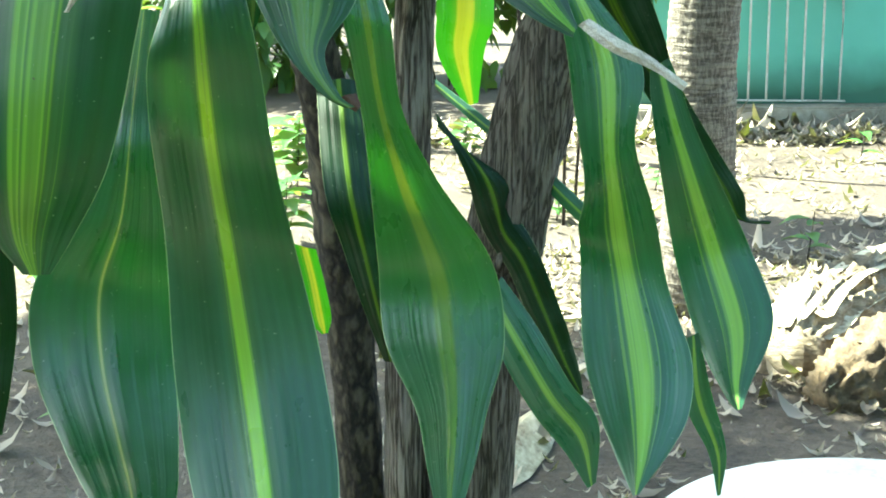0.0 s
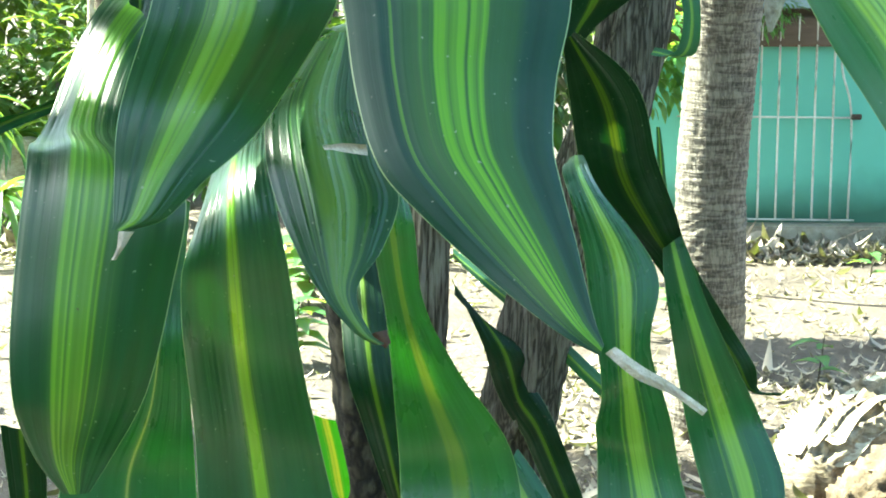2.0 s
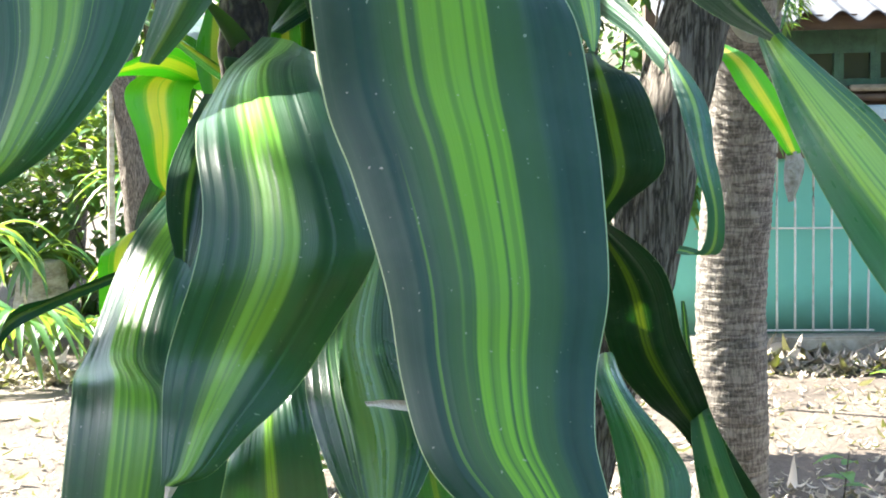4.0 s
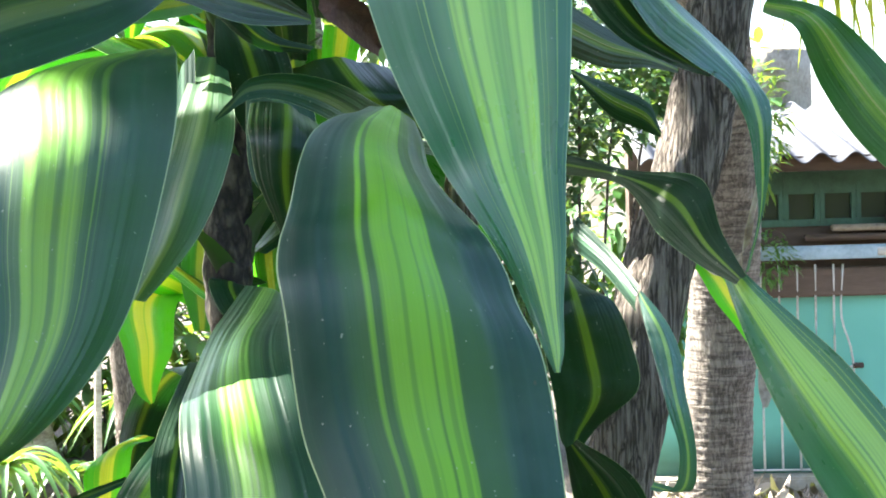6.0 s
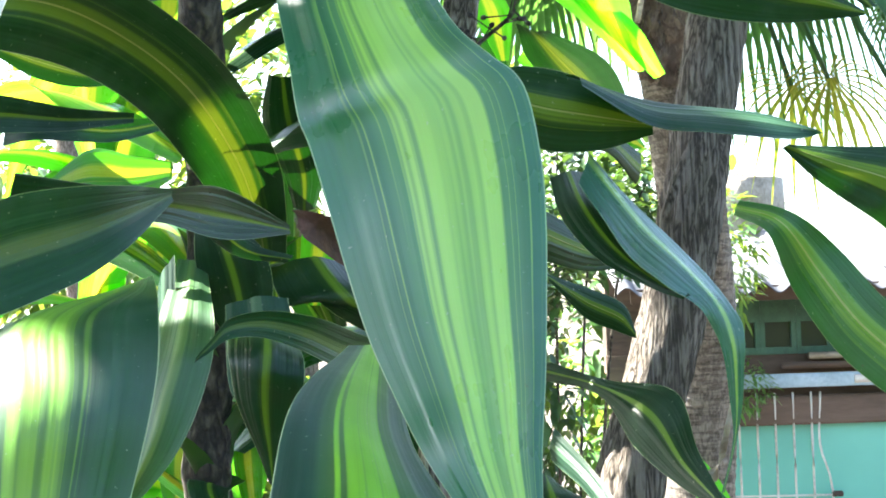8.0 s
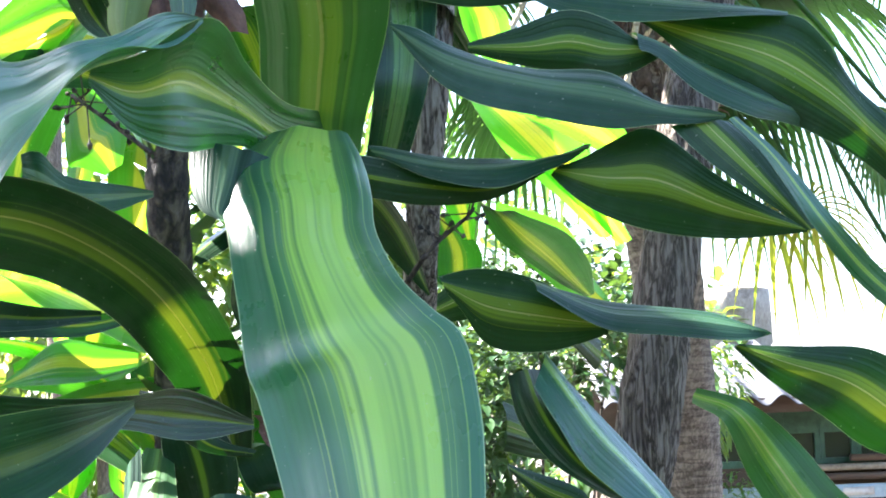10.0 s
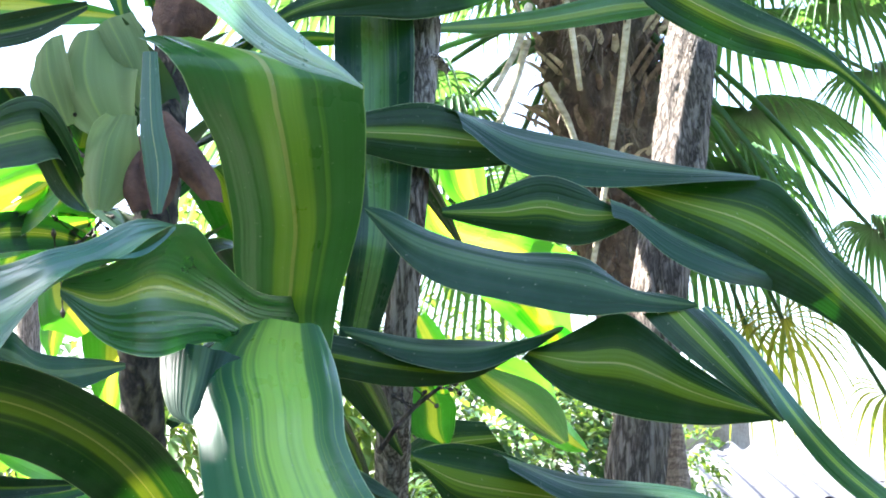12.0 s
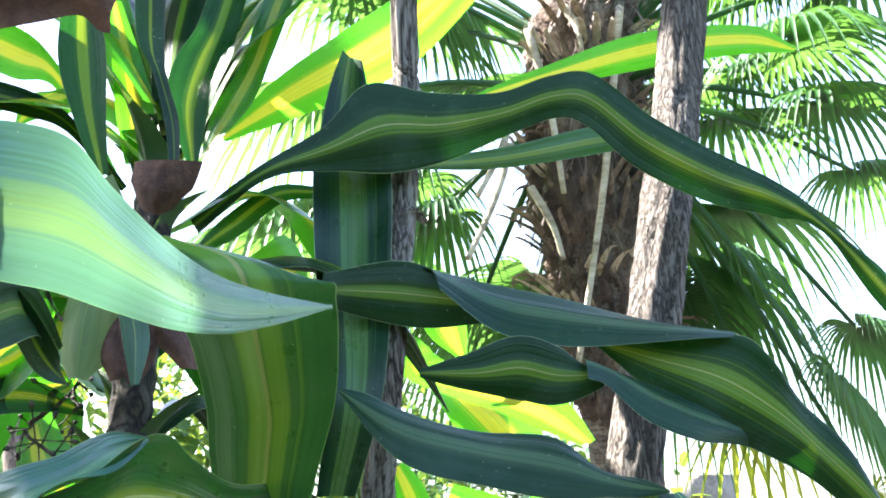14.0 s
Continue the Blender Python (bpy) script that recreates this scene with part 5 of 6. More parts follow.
for k in range(24):
    z, a = 1.35 + 0.86 * k / 23, radians((35, 100, 65, 135, 82, 20, 118, 50)[k % 8] + random.uniform(-8, 8))
    at, out = stem_at(z), Vector((math.cos(a), math.sin(a), 0))
    across = math.degrees(a) + 90
    l, w = random.uniform(0.26, 0.40), random.uniform(0.048, 0.074)
    rows = []
    for s in np.linspace(0, 1, 6):
        p = at + out * (0.02 + l * (s - 0.22 * s * s)) + Vector((0, 0, l * (0.75 * s - 1.0 * s * s)))
        rows.append((p.x, p.y, p.z, w * (0.45 + 1.9 * s - 2.3 * s * s * s) if s < 0.99 else 0.004, across, random.uniform(-25, 25)))
    leaf(("dark", "plain", "dark2", "dark", "arch", "half")[k % 6], rows)
for k in range(7):  # leaves that spread to the left, mostly in the backlit colours
    z, a = 1.58 + 0.32 * k / 6, radians((165, 140, 190, 152, 178)[k % 5] + random.uniform(-8, 8))
    at, out = stem_at(z), Vector((math.cos(a), math.sin(a), 0))
    l, w = random.uniform(0.26, 0.43), random.uniform(0.044, 0.065)
    rows = []
    for s in np.linspace(0, 1, 6):
        p = at + out * (0.02 + l * (s - 0.2 * s * s)) + Vector((0, 0, l * (0.8 * s - 1.05 * s * s)))
        rows.append((p.x, p.y, p.z, w * (0.45 + 1.9 * s - 2.3 * s * s * s) if s < 0.99 else 0.004, math.degrees(a) + 90, random.uniform(-30, 30)))
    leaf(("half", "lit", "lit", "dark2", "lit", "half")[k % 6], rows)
for k in range(13):  # the erect young crown
    a = radians(20 + 165 * ((k * 0.618) % 1.0))
    at, out = stem_at(2.25 + 0.08 * k / 12), Vector((math.cos(a), math.sin(a), 0))
    l, w, rise = random.uniform(0.28, 0.46) * (0.6 if a < 1.1 else 1.0), random.uniform(0.05, 0.07), random.uniform(0.75, 1.6)
    rows = []
    for s in np.linspace(0, 1, 6):
        p = at + out * (0.01 + l * 0.75 * s) + Vector((0, 0, l * (rise * s - 0.55 * s * s)))
        rows.append((p.x, p.y, p.z, w * (0.5 + 1.8 * s - 2.25 * s * s * s) if s < 0.99 else 0.004, math.degrees(a) + 90, random.uniform(-20, 20)))
    leaf(("half", "lit", "dark", "half", "dark")[k % 5], rows)


def tree(name, label, points, mat, depth, count, rings=260, sides=40):
    thing = tagged(new(name), label, "tree")
    b = bmesh.new()
    tube(b, points, rings, sides, bark_ridge(depth, count, points[0][0] * 31))
    part("trunk", b, mat, thing)
    return thing


slim = tree("slim_tree", "slim straight tree with flaky grey bark", [(0.17, 1.586, -0.05, 0.0217), (0.19, 1.566, 0.955, 0.0189), (0.202, 1.565, 1.326, 0.0162), (0.236, 1.595, 1.756, 0.0153), (0.259, 1.48, 1.985, 0.0141), (0.289, 1.546, 2.266, 0.0133), (0.297, 1.579, 2.457, 0.0124), (0.311, 1.442, 3.251, 0.0108), (0.29, 1.315, 3.746, 0.0083)], GREY_BARK, 0.0022, 3.2)
leaning = tree("leaning_tree", "leaning tree with deeply furrowed brown bark", [(0.155, 1.588, -0.05, 0.0414), (0.251, 1.568, 0.981, 0.036), (0.279, 1.552, 1.162, 0.0333), (0.309, 1.541, 1.293, 0.0315), (0.348, 1.529, 1.394, 0.0297), (0.39, 1.543, 1.582, 0.0288), (0.433, 1.555, 1.721, 0.0279), (0.465, 1.547, 1.894, 0.0256), (0.534, 1.62, 2.211, 0.0241), (0.592, 1.721, 2.498, 0.0232), (0.694, 1.782, 3.233, 0.0183), (0.667, 1.647, 3.812, 0.0133)], BROWN_BARK, 0.0035, 4.5)

GAPS = [  # places on the leaves where sun flecks fall, and their reach
    ((0.244, 0.692, 2.004), -0.012),
    ((0.236, 0.613, 1.991), -0.006),
    ((0.230, 0.533, 1.984), 0.002),
    ((0.221, 0.502, 1.987), 0.010),
    ((0.210, 0.486, 1.993), 0.016),
    ((0.198, 0.480, 1.997), 0.018),
    ((0.181, 0.489, 2.002), 0.018),
    ((0.125, 0.998, 1.327), -0.015), ((0.126, 1.002, 1.310), -0.015), ((0.127, 1.008, 1.292), -0.015), ((0.056, 1.128, 1.238), -0.012), ((0.059, 1.125, 1.248), -0.022), ((0.203, 1.172, 1.284), -0.010),
    ((0.213, 1.184, 1.252), -0.012), ((0.194, 1.194, 1.238), -0.025), ((0.162, 1.335, 1.250), -0.014), ((0.166, 1.321, 1.221), -0.022), ((0.062, 1.036, 1.510), -0.002), ((0.057, 0.999, 1.488), 0.002),
    ((0.046, 0.979, 1.462), 0.002), ((0.065, 0.976, 1.470), -0.010), 
    ((0.187, 0.809, 1.504), -0.013), ((0.133, 0.785, 1.451), -0.013),
    
    ((0.180, 0.990, 1.892), -0.012), ((0.194, 0.995, 1.904), -0.026),
    ((0.164, 0.977, 1.949), -0.025), ((0.171, 1.014, 1.946), -0.014), ((0.176, 1.034, 1.939), -0.016), 
    ((0.041, 1.188, 1.911), -0.024), 
    ((-0.016, 1.378, 2.050), 0.058), ((-0.036, 1.396, 1.839), 0.044), ((-0.191, 1.672, 1.968), 0.151), ((-0.198, 1.615, 2.190), 0.100), ((-0.070, 1.449, 1.903), 0.043), ((-0.040, 1.507, 1.552), 0.054),
    ((0.133, 0.855, 1.555), -0.013), ((0.139, 0.866, 1.558), -0.013), ((0.146, 0.870, 1.559), -0.013), ((0.154, 0.868, 1.558), -0.013), ((0.163, 0.858, 1.555), -0.013), ((0.172, 0.842, 1.548), -0.013), ((0.174, 0.832, 1.540), -0.013), ((0.182, 0.820, 1.530), -0.013), ((0.171, 0.808, 1.515), -0.013), ((0.248, 0.980, 2.048), -0.026), ((0.237, 0.980, 2.049), -0.026), ((0.225, 0.979, 2.052), -0.026), ((0.211, 0.979, 2.056), -0.026), ((0.150, 0.945, 1.912), 0.003), ((0.153, 0.945, 1.908), 0.003), ((0.163, 0.935, 1.893), 0.003), ((0.171, 0.929, 1.886), -0.007), ((0.183, 0.925, 1.885), -0.024),
    ((0.464, 1.542, 1.558), 0.045), ((0.077, 1.435, 2.355), 0.050), ((0.223, 1.623, 2.421), 0.050), ((0.516, 1.676, 2.432), 0.050), ((1.3, 4.7, 0.12), 0.120), ((1.7, 6.6, 0.0), 0.800),
    ((0.385, 1.856, 2.079), 0.085), ((0.374, 1.666, 1.947), 0.067), ((-0.046, 1.452, 2.033), 0.066), ((-0.140, 1.671, 1.773), 0.090), ((0.515, 1.614, 2.275), 0.058), ((0.502, 1.610, 2.167), 0.021),
    ((0.032, 0.935, 1.697), 0.000), ((0.044, 0.932, 1.694), 0.000), ((0.056, 0.926, 1.688), -0.004), ((0.067, 0.923, 1.685), -0.008), ((0.043, 0.916, 1.680), -0.002), ((0.036, 0.913, 1.673), -0.004),
    ((0.135, 0.852, 1.556), 0.002), ((0.142, 0.854, 1.557), 0.002), ((0.149, 0.855, 1.558), 0.002), ((0.159, 0.849, 1.554), -0.001), ((0.169, 0.841, 1.549), -0.005), ((0.178, 0.822, 1.536), -0.014),
]


def crown(parent, centre, reach, count, size, mat=None):
    """Twigs with small pointed leaves round a centre, open where the sun falls through on the plant below."""
    b = bmesh.new()
    made = 0
    while made < count:
        d = Vector((random.uniform(-1, 1), random.uniform(-1, 1), random.uniform(-1, 1)))
        if d.length > 1:
            continue
        p = Vector(centre) + Vector((d.x * reach[0], d.y * reach[1], d.z * reach[2]))
        if noise.noise(p * 2.2) < -0.42:
            continue
        way = Vector((random.uniform(-1, 1), random.uniform(-1, 1), random.uniform(-0.7, 0.3))).normalized()
        s = size * random.uniform(0.7, 1.3)
        made += 1
        near = False
        for q, r in GAPS:
            for u in (0.0, 0.25, 0.5, 0.75, 1.0):
                off = p + way * (s * u) - Vector(q)
                near = near or (off - sun_way * off.dot(sun_way)).length < r + 0.22 * s * math.sin(math.pi * min(u + 0.1, 0.95))
        if near:
            continue
        rows = [(*(p + way * (s * u) + Vector((0, 0, -0.2 * s * u * u))), s * 0.32 * math.sin(math.pi * min(u + 0.08, 0.99)) + 0.001) for u in (0, 0.3, 0.65, 1)]
        blade(b, rows, 2, 0.15)
    return part("crown", b, mat or GREEN_LEAF, parent, "leafy crown")


# Unseen tree added as a sun blocker, its crown cut open for flecks.
shade = tree("shade_tree", "tall grey-barked tree, unseen, added to shade the dragon tree", [(-2.1, 3.3, -0.05, 0.09), (-2.08, 3.25, 1.5, 0.075), (-2.0, 3.1, 3.0, 0.06), (-1.9, 2.8, 4.2, 0.04)], GREY_BARK, 0.005, 4, 160, 36)
crown(shade, (-1.9, 2.05, 4.4), (2.4, 2.1, 0.55), 30000, 0.17)
# Second unseen tree, added to keep sun off the soil at left.
farther = tree("shade_tree", "tall grey-barked tree, unseen, added to shade the ground", [(-3.9, 5.6, -0.05, 0.12), (-3.9, 5.5, 2.0, 0.1), (-4.0, 5.4, 4.4, 0.06)], GREY_BARK, 0.006, 4, 120, 30)
crown(farther, (-4.2, 5.2, 4.9), (1.9, 1.7, 0.6), 7000, 0.2)
crown(leaning, (0.66, 1.9, 4.5), (0.9, 0.8, 0.5), 1200, 0.12)


# ---- fan palm ----
palm = tagged(new("fan_palm"), "old fan palm with a grey ringed trunk and shaggy crown", "palm")
bm = bmesh.new()
tube(bm, [(0.92, 5.5, -0.05, 0.135), (0.945, 5.449, 0.367, 0.115), (0.941, 5.441, 0.871, 0.112), (0.965, 5.36, 1.375, 0.108), (0.95, 5.15, 1.77, 0.10), (0.83, 4.62, 2.43, 0.10), (0.745, 4.3, 2.97, 0.12), (0.795, 4.22, 3.5, 0.125)], 420, 48, lambda a, run, r: 0.0014 * math.sin(run * 2 * math.pi / 0.03 + 5 * noise.noise((math.cos(a), math.sin(a), run * 5))) + 0.006 * noise.noise((math.cos(a) * 6, math.sin(a) * 6, run * 9)))
part("trunk", bm, PALM_BARK, palm)
bm = bmesh.new()
tube(bm, [(0.835, 4.64, 2.40, 0.10), (0.825, 4.58, 2.47, 0.12), (0.79, 4.45, 2.72, 0.135), (0.745, 4.3, 2.97, 0.143), (0.765, 4.25, 3.3, 0.148), (0.795, 4.22, 3.5, 0.10)], 120, 60, bark_ridge(0.03, 5.0, 9.0))
part("fibre_mat", bm, FIBRE, palm, "brown matted fibre round the crown")


def fan(parent, base, aim, stalk, radius, droop, mat=None, rays=44):
    """A fan leaf: a stalk from base towards aim, and a pleated half disc of split, drooping rays."""
    base, aim = Vector(base), Vector(aim).normalized()
    tip = base + aim * stalk + Vector((0, 0, -0.12 * stalk * droop))
    b = bmesh.new()
    tube(b, [(*base, 0.012), (*(base + aim * stalk * 0.5), 0.009), (*tip, 0.006)], 10, 6)
    whole = part("frond", b, PALM_LEAF, parent)
    b = bmesh.new()
    side = aim.cross(Vector((0, 0, 1))).normalized()
    up = side.cross(aim)
    for k in range(rays):
        a = math.pi * 1.5 * (k / (rays - 1) - 0.5)
        way = (aim * math.cos(a) + side * math.sin(a)).normalized()
        length = radius * (0.75 + 0.25 * math.cos(a)) * random.uniform(0.9, 1.05)
        rows = []
        for s in np.linspace(0.02, 1, 9):
            p = tip + way * (length * s) + up * (0.03 * radius) + Vector((0, 0, -droop * length * 0.55 * max(0, s - 0.35) ** 2 * 2.4))
            rows.append((*p, length * 0.062 * min(1, 0.25 + 2.2 * s) * (1 if s < 0.5 else 1 - (s - 0.5) / 0.52)))
        blade(b, rows, 2, 0.35)
    part("fan_blade", b, mat or PALM_LEAF, whole)


PETIOLES = [(0.845, 4.105, 3.361, 0.679, 4.095, 2.42), (0.605, 4.107, 3.31, 0.672, 4.097, 2.871), (0.547, 4.132, 3.012, 0.421, 4.029, 2.698), (0.556, 4.124, 3.103, 0.454, 4.013, 2.854), (0.702, 4.103, 3.366, 0.734, 4.066, 3.229), (0.592, 4.143, 2.901, 0.663, 4.114, 2.706)]
CROWN = Vector((0.776, 4.24, 3.17))


def palm_axis(z):
    """The middle of the shaggy part of the palm at a height."""
    return Vector((float(np.interp(z, (2.4, 2.97, 3.5), (0.83, 0.745, 0.795))), float(np.interp(z, (2.4, 2.97, 3.5), (4.62, 4.3, 4.22))), z))


for k in range(26):
    a = (k * 2.399) % (2 * math.pi)
    if 3.75 < a < 5.7:
        a = a - 2.2 if k % 2 else a + 2.0
    rise = random.uniform(-0.55, 0.9)
    if math.cos(a) > 0.6 and rise < 0.45 and k % 3:
        rise += 0.6
    aim = Vector((math.cos(a), math.sin(a), rise))
    fan(palm, CROWN + Vector((0.08 * math.cos(a), 0.08 * math.sin(a), 0.2 * rise)), aim, random.uniform(0.45, 0.78), random.uniform(0.43, 0.57), random.uniform(0.6, 1.3))
fan(palm, CROWN, (0.599, -0.127, -0.791), 0.885, 0.36, 0.9)
fan(palm, CROWN, (0.788, 0.325, -0.523), 0.911, 0.30, 1.2)
fan(palm, CROWN, (0.406, 0.464, -0.788), 0.934, 0.30, 0.9, YELLOW_PALM, 20)
fan(palm, CROWN, (0.495, 0.351, -0.795), 0.926, 0.30, 0.9, YELLOW_PALM, 20)
fan(palm, CROWN, (0.591, 0.213, -0.778), 1.193, 0.30, 0.9, YELLOW_PALM, 20)
fan(palm, CROWN, (0.974, -0.224, -0.038), 0.572, 0.42, 1.0)
fan(palm, CROWN, (0.904, 0.293, 0.312), 0.479, 0.42, 1.0)
fan(palm, CROWN, (0.894, 0.446, -0.045), 0.881, 0.36, 1.0)
fan(palm, CROWN, (0.779, -0.615, 0.123), 0.561, 0.40, 1.0)
for aim, stalk, reach, droop in (((0.55, 0.4, -0.6), 0.45, 0.41, 1.6), ((-0.6, 0.2, -0.3), 0.41, 0.45, 1.4), ((-0.5, 0.5, -0.7), 0.5, 0.41, 1.5), ((0.35, 0.6, -0.8), 0.5, 0.41, 1.2)):
    fan(palm, CROWN + Vector((0.12 * aim[0], 0.12 * aim[1], -0.05)), aim, stalk, reach, droop)
for k in range(64):  # cut stubs of old leaves, wrapped in fibre
    a, z = k * 2.399, 2.48 + 0.85 * k / 63
    flat = Vector((math.cos(a), math.sin(a), 0))
    p = palm_axis(z) + flat * 0.127
    reach, lean, flare = random.uniform(0.12, 0.26), random.uniform(0.5, 1.2), random.uniform(0.06, 0.13)
    twist = Vector((-flat.y, flat.x, 0)) * random.uniform(-0.07, 0.07)
    bm = bmesh.new()
    for cut in range(3):  # the sheath splits into frayed strips
        fan_out = Vector((-flat.y, flat.x, 0)) * (cut - 1) * 0.032
        blade(bm, [(*(p + fan_out * (1 + 0.5 * s) + twist * s + flat * (flare * math.sin(1.7 * s)) + Vector((0, 0, lean * reach * s * (1 - 0.12 * abs(cut - 1)) - 0.08 * s * s))), 0.026 * (1 - 0.75 * s)) for s in np.linspace(0, 1, 6)], 2, 0.4)
    part("leaf_base", bm, BASE if k % 3 else BLEACHED, palm, "frayed pale dead leaf base")
bm = bmesh.new()
for k in range(1500):  # loose fibre
    a, z = random.uniform(0, 2 * math.pi), random.uniform(2.42, 3.4)
    flat = Vector((math.cos(a + random.uniform(-0.8, 0.8)), math.sin(a + random.uniform(-0.8, 0.8)), 0))
    p = palm_axis(z) + Vector((0.14 * math.cos(a), 0.14 * math.sin(a), 0))
    l = random.uniform(0.04, 0.16)
    rows = [(*(p + flat * (l * 0.6 * s) + Vector((0, 0, random.uniform(-0.3, 0.5) * l * s - 0.6 * l * s * s))), 0.006 * (1.1 - s)) for s in (0, 0.33, 0.66, 1)]
    blade(bm, rows, 1, 0.1)
part("fibre", bm, FIBRE, palm, "loose brown palm fibre")["kind"] = "stuff"
for x0, y0, z0, x1, y1, z1 in PETIOLES:
    bm = bmesh.new()
    tube(bm, [(x0, y0, z0, 0.011), ((x0 + x1) / 2 + 0.012, (y0 + y1) / 2, (z0 + z1) / 2, 0.009), (x1, y1, z1, 0.007)], 14, 8)
    part("dead_stalk", bm, BLEACHED, palm, "pale dry hanging leaf stalk")

# ---- litter ----
bm = bmesh.new()
for k in range(18000):
    x, y = random.uniform(-3.2, 3.6), random.uniform(2.6, 9.2) if k % 3 else random.uniform(8.6, 9.2)
    if k % 5 == 1:
        x, y = random.uniform(0.4, 2.5), random.uniform(3.5, 6.4)
    if (x - 1.10) ** 2 + (y - 3.46) ** 2 < 0.32:
        continue
    if y < 8.6 and noise.noise((x * 1.3, y * 1.3, 3.0)) < random.uniform(-0.5, 0.2):
        continue
    s, a = 0.012 + 0.03 * random.random() ** 2 * (2.2 if random.random() < 0.2 else 1.0), random.uniform(0, 6.3)
    s *= 1.5 if y > 8.7 else 1.0
    curl, tip = random.uniform(0.1, 0.9), random.uniform(-0.5, 0.5)
    z = ground_height(x, y) + 0.004 + abs(tip) * s
    ax, ay = math.cos(a), math.sin(a)
    broad = random.uniform(0.35, 0.9)
    rows = [(x + ax * s * u, y + ay * s * u, z + curl * s * (u * u) + tip * s * u + 0.003, s * broad * (1 - abs(u) ** 1.6) + 0.001) for u in (-1, -0.5, 0, 0.5, 1)]
    blade(bm, rows, 2, random.uniform(-0.4, 0.5))
tagged(link("leaf_litter", bm, LITTER), "scattered dry curled brown and grey leaves", "leaf litter", kind="stuff")


# ---- garden behind ----
def bush(name, label, category, centre, reach, count, size, mat, slim_leaf=0.5, trunk=None, wood=None):
    thing = tagged(new(name), label, category)
    b = bmesh.new()
    made = 0
    while made < count:
        d = Vector((random.uniform(-1, 1), random.uniform(-1, 1), random.uniform(-1, 1)))
        if d.length > 1 or d.length < 0.35:
            continue
        p = Vector(centre) + Vector((d.x * reach[0], d.y * reach[1], d.z * reach[2]))
        if noise.noise(p * 1.7) < -0.05 or p.z < 0.02:
            continue
        made += 1
        way = (d + Vector((random.uniform(-1, 1), random.uniform(-1, 1), random.uniform(-0.8, 0.6)))).normalized()
        s = size * random.uniform(0.6, 1.4)
        rows = [(*(p + way * (s * u) + Vector((0, 0, -0.3 * s * u * u))), s * slim_leaf * math.sin(math.pi * min(u + 0.08, 0.99)) + 0.001) for u in (0, 0.3, 0.65, 1)]
        blade(b, rows, 2, 0.15)
    part("crown" if trunk else "leaves", b, mat, thing)
    b = bmesh.new()
    if trunk:
        tube(b, trunk, 60, 14, bark_ridge(0.006, 3, 2.0))
        part("trunk", b, wood or BROWN_BARK, thing)
    elif centre[2] < reach[2] * 2.2:
        for k in range(5):
            a = k * 2.4
            x, y = centre[0] + 0.1 * math.cos(a), centre[1] + 0.1 * math.sin(a)
            b = bmesh.new()
            tube(b, [(x, y, -0.02, 0.008), (x + 0.3 * reach[0] * math.cos(a), y + 0.3 * reach[1] * math.sin(a), centre[2], 0.006), (x + 0.7 * reach[0] * math.cos(a), y + 0.7 * reach[1] * math.sin(a), centre[2] + 0.7 * reach[2], 0.003)], 8, 5)
            part("twig", b, STEM_BARK, thing)
    return thing


for k in range(9):
    x = -8.0 + 1.15 * k
    y = 12.5 + 1.2 * math.sin(k * 2.1)
    h = 2.6 + 0.8 * math.sin(k * 1.3)
    bush("garden_tree", "dense green garden tree, far off or added unseen behind the camera", "tree", (x, y, h), (1.2, 1.1, 1.1), 1500, 0.16, GREEN_LEAF, 0.45, [(x, y, -0.05, 0.11), (x + 0.1, y, h * 0.5, 0.09), (x, y + 0.1, h, 0.05)])["group"] = "trees at the garden's edge"
for k in range(7):
    x = -7.5 + 1.25 * k
    bush("garden_shrub", "low leafy green shrub behind the beds", "shrub", (x, 11.2 + 0.5 * math.sin(k * 3.7), 0.7), (0.9, 0.7, 0.75), 1100, 0.15, GREEN_LEAF)["group"] = "shrubs behind the beds"
bush("small_leaved_shrub", "airy shrub with small dark green leaves", "shrub", (0.56, 6.86, 1.82), (0.6, 0.5, 0.9), 5200, 0.06, DARK_LEAF)
bush("feathery_shrub", "feathery dark green shrub beside the outhouse", "shrub", (1.41, 7.87, 1.97), (0.2, 0.22, 0.36), 800, 0.06, GREEN_LEAF, 0.3, [(1.22, 7.97, -0.05, 0.02), (1.25, 7.87, 0.9, 0.016), (1.41, 7.87, 2.0, 0.008)])
bush("wall_creeper", "small green creeper hanging over the blue rail", "creeper", (1.72, 9.15, 1.32), (0.16, 0.06, 0.16), 260, 0.05, STRAP_LEAF, 0.3)
bush("wall_creeper", "leafy creeper at the corner of the wall", "creeper", (1.05, 9.1, 1.25), (0.35, 0.15, 0.5), 500, 0.07, STRAP_LEAF, 0.6)

far_trunk = tree("far_tree", "straight dark tree trunk beside a pale stake", [(-1.86, 9.45, -0.05, 0.09), (-1.87, 9.45, 0.75, 0.08), (-1.95, 9.2, 2.6, 0.065), (-1.95, 9.15, 4.2, 0.055)], BROWN_BARK, 0.008, 3, 120, 24)
bm = bmesh.new()
tube(bm, [(-2.02, 9.3, -0.02, 0.022), (-1.99, 9.3, 1.0, 0.02), (-1.96, 9.3, 1.8, 0.018)], 20, 10)
tagged(link("stake", bm, BLEACHED), "pale bleached wooden stake beside the tree", "stake")
bm = bmesh.new()
tube(bm, [(-2.74, 10.5, -0.03, 0.24), (-2.75, 10.5, 0.12, 0.19), (-2.76, 10.5, 0.30, 0.165), (-2.77, 10.5, 0.47, 0.16)], 40, 30, bark_ridge(0.02, 3, 4.0))
tagged(link("tree_stump", bm, BLEACHED), "weathered pale brown tree stump", "stump")


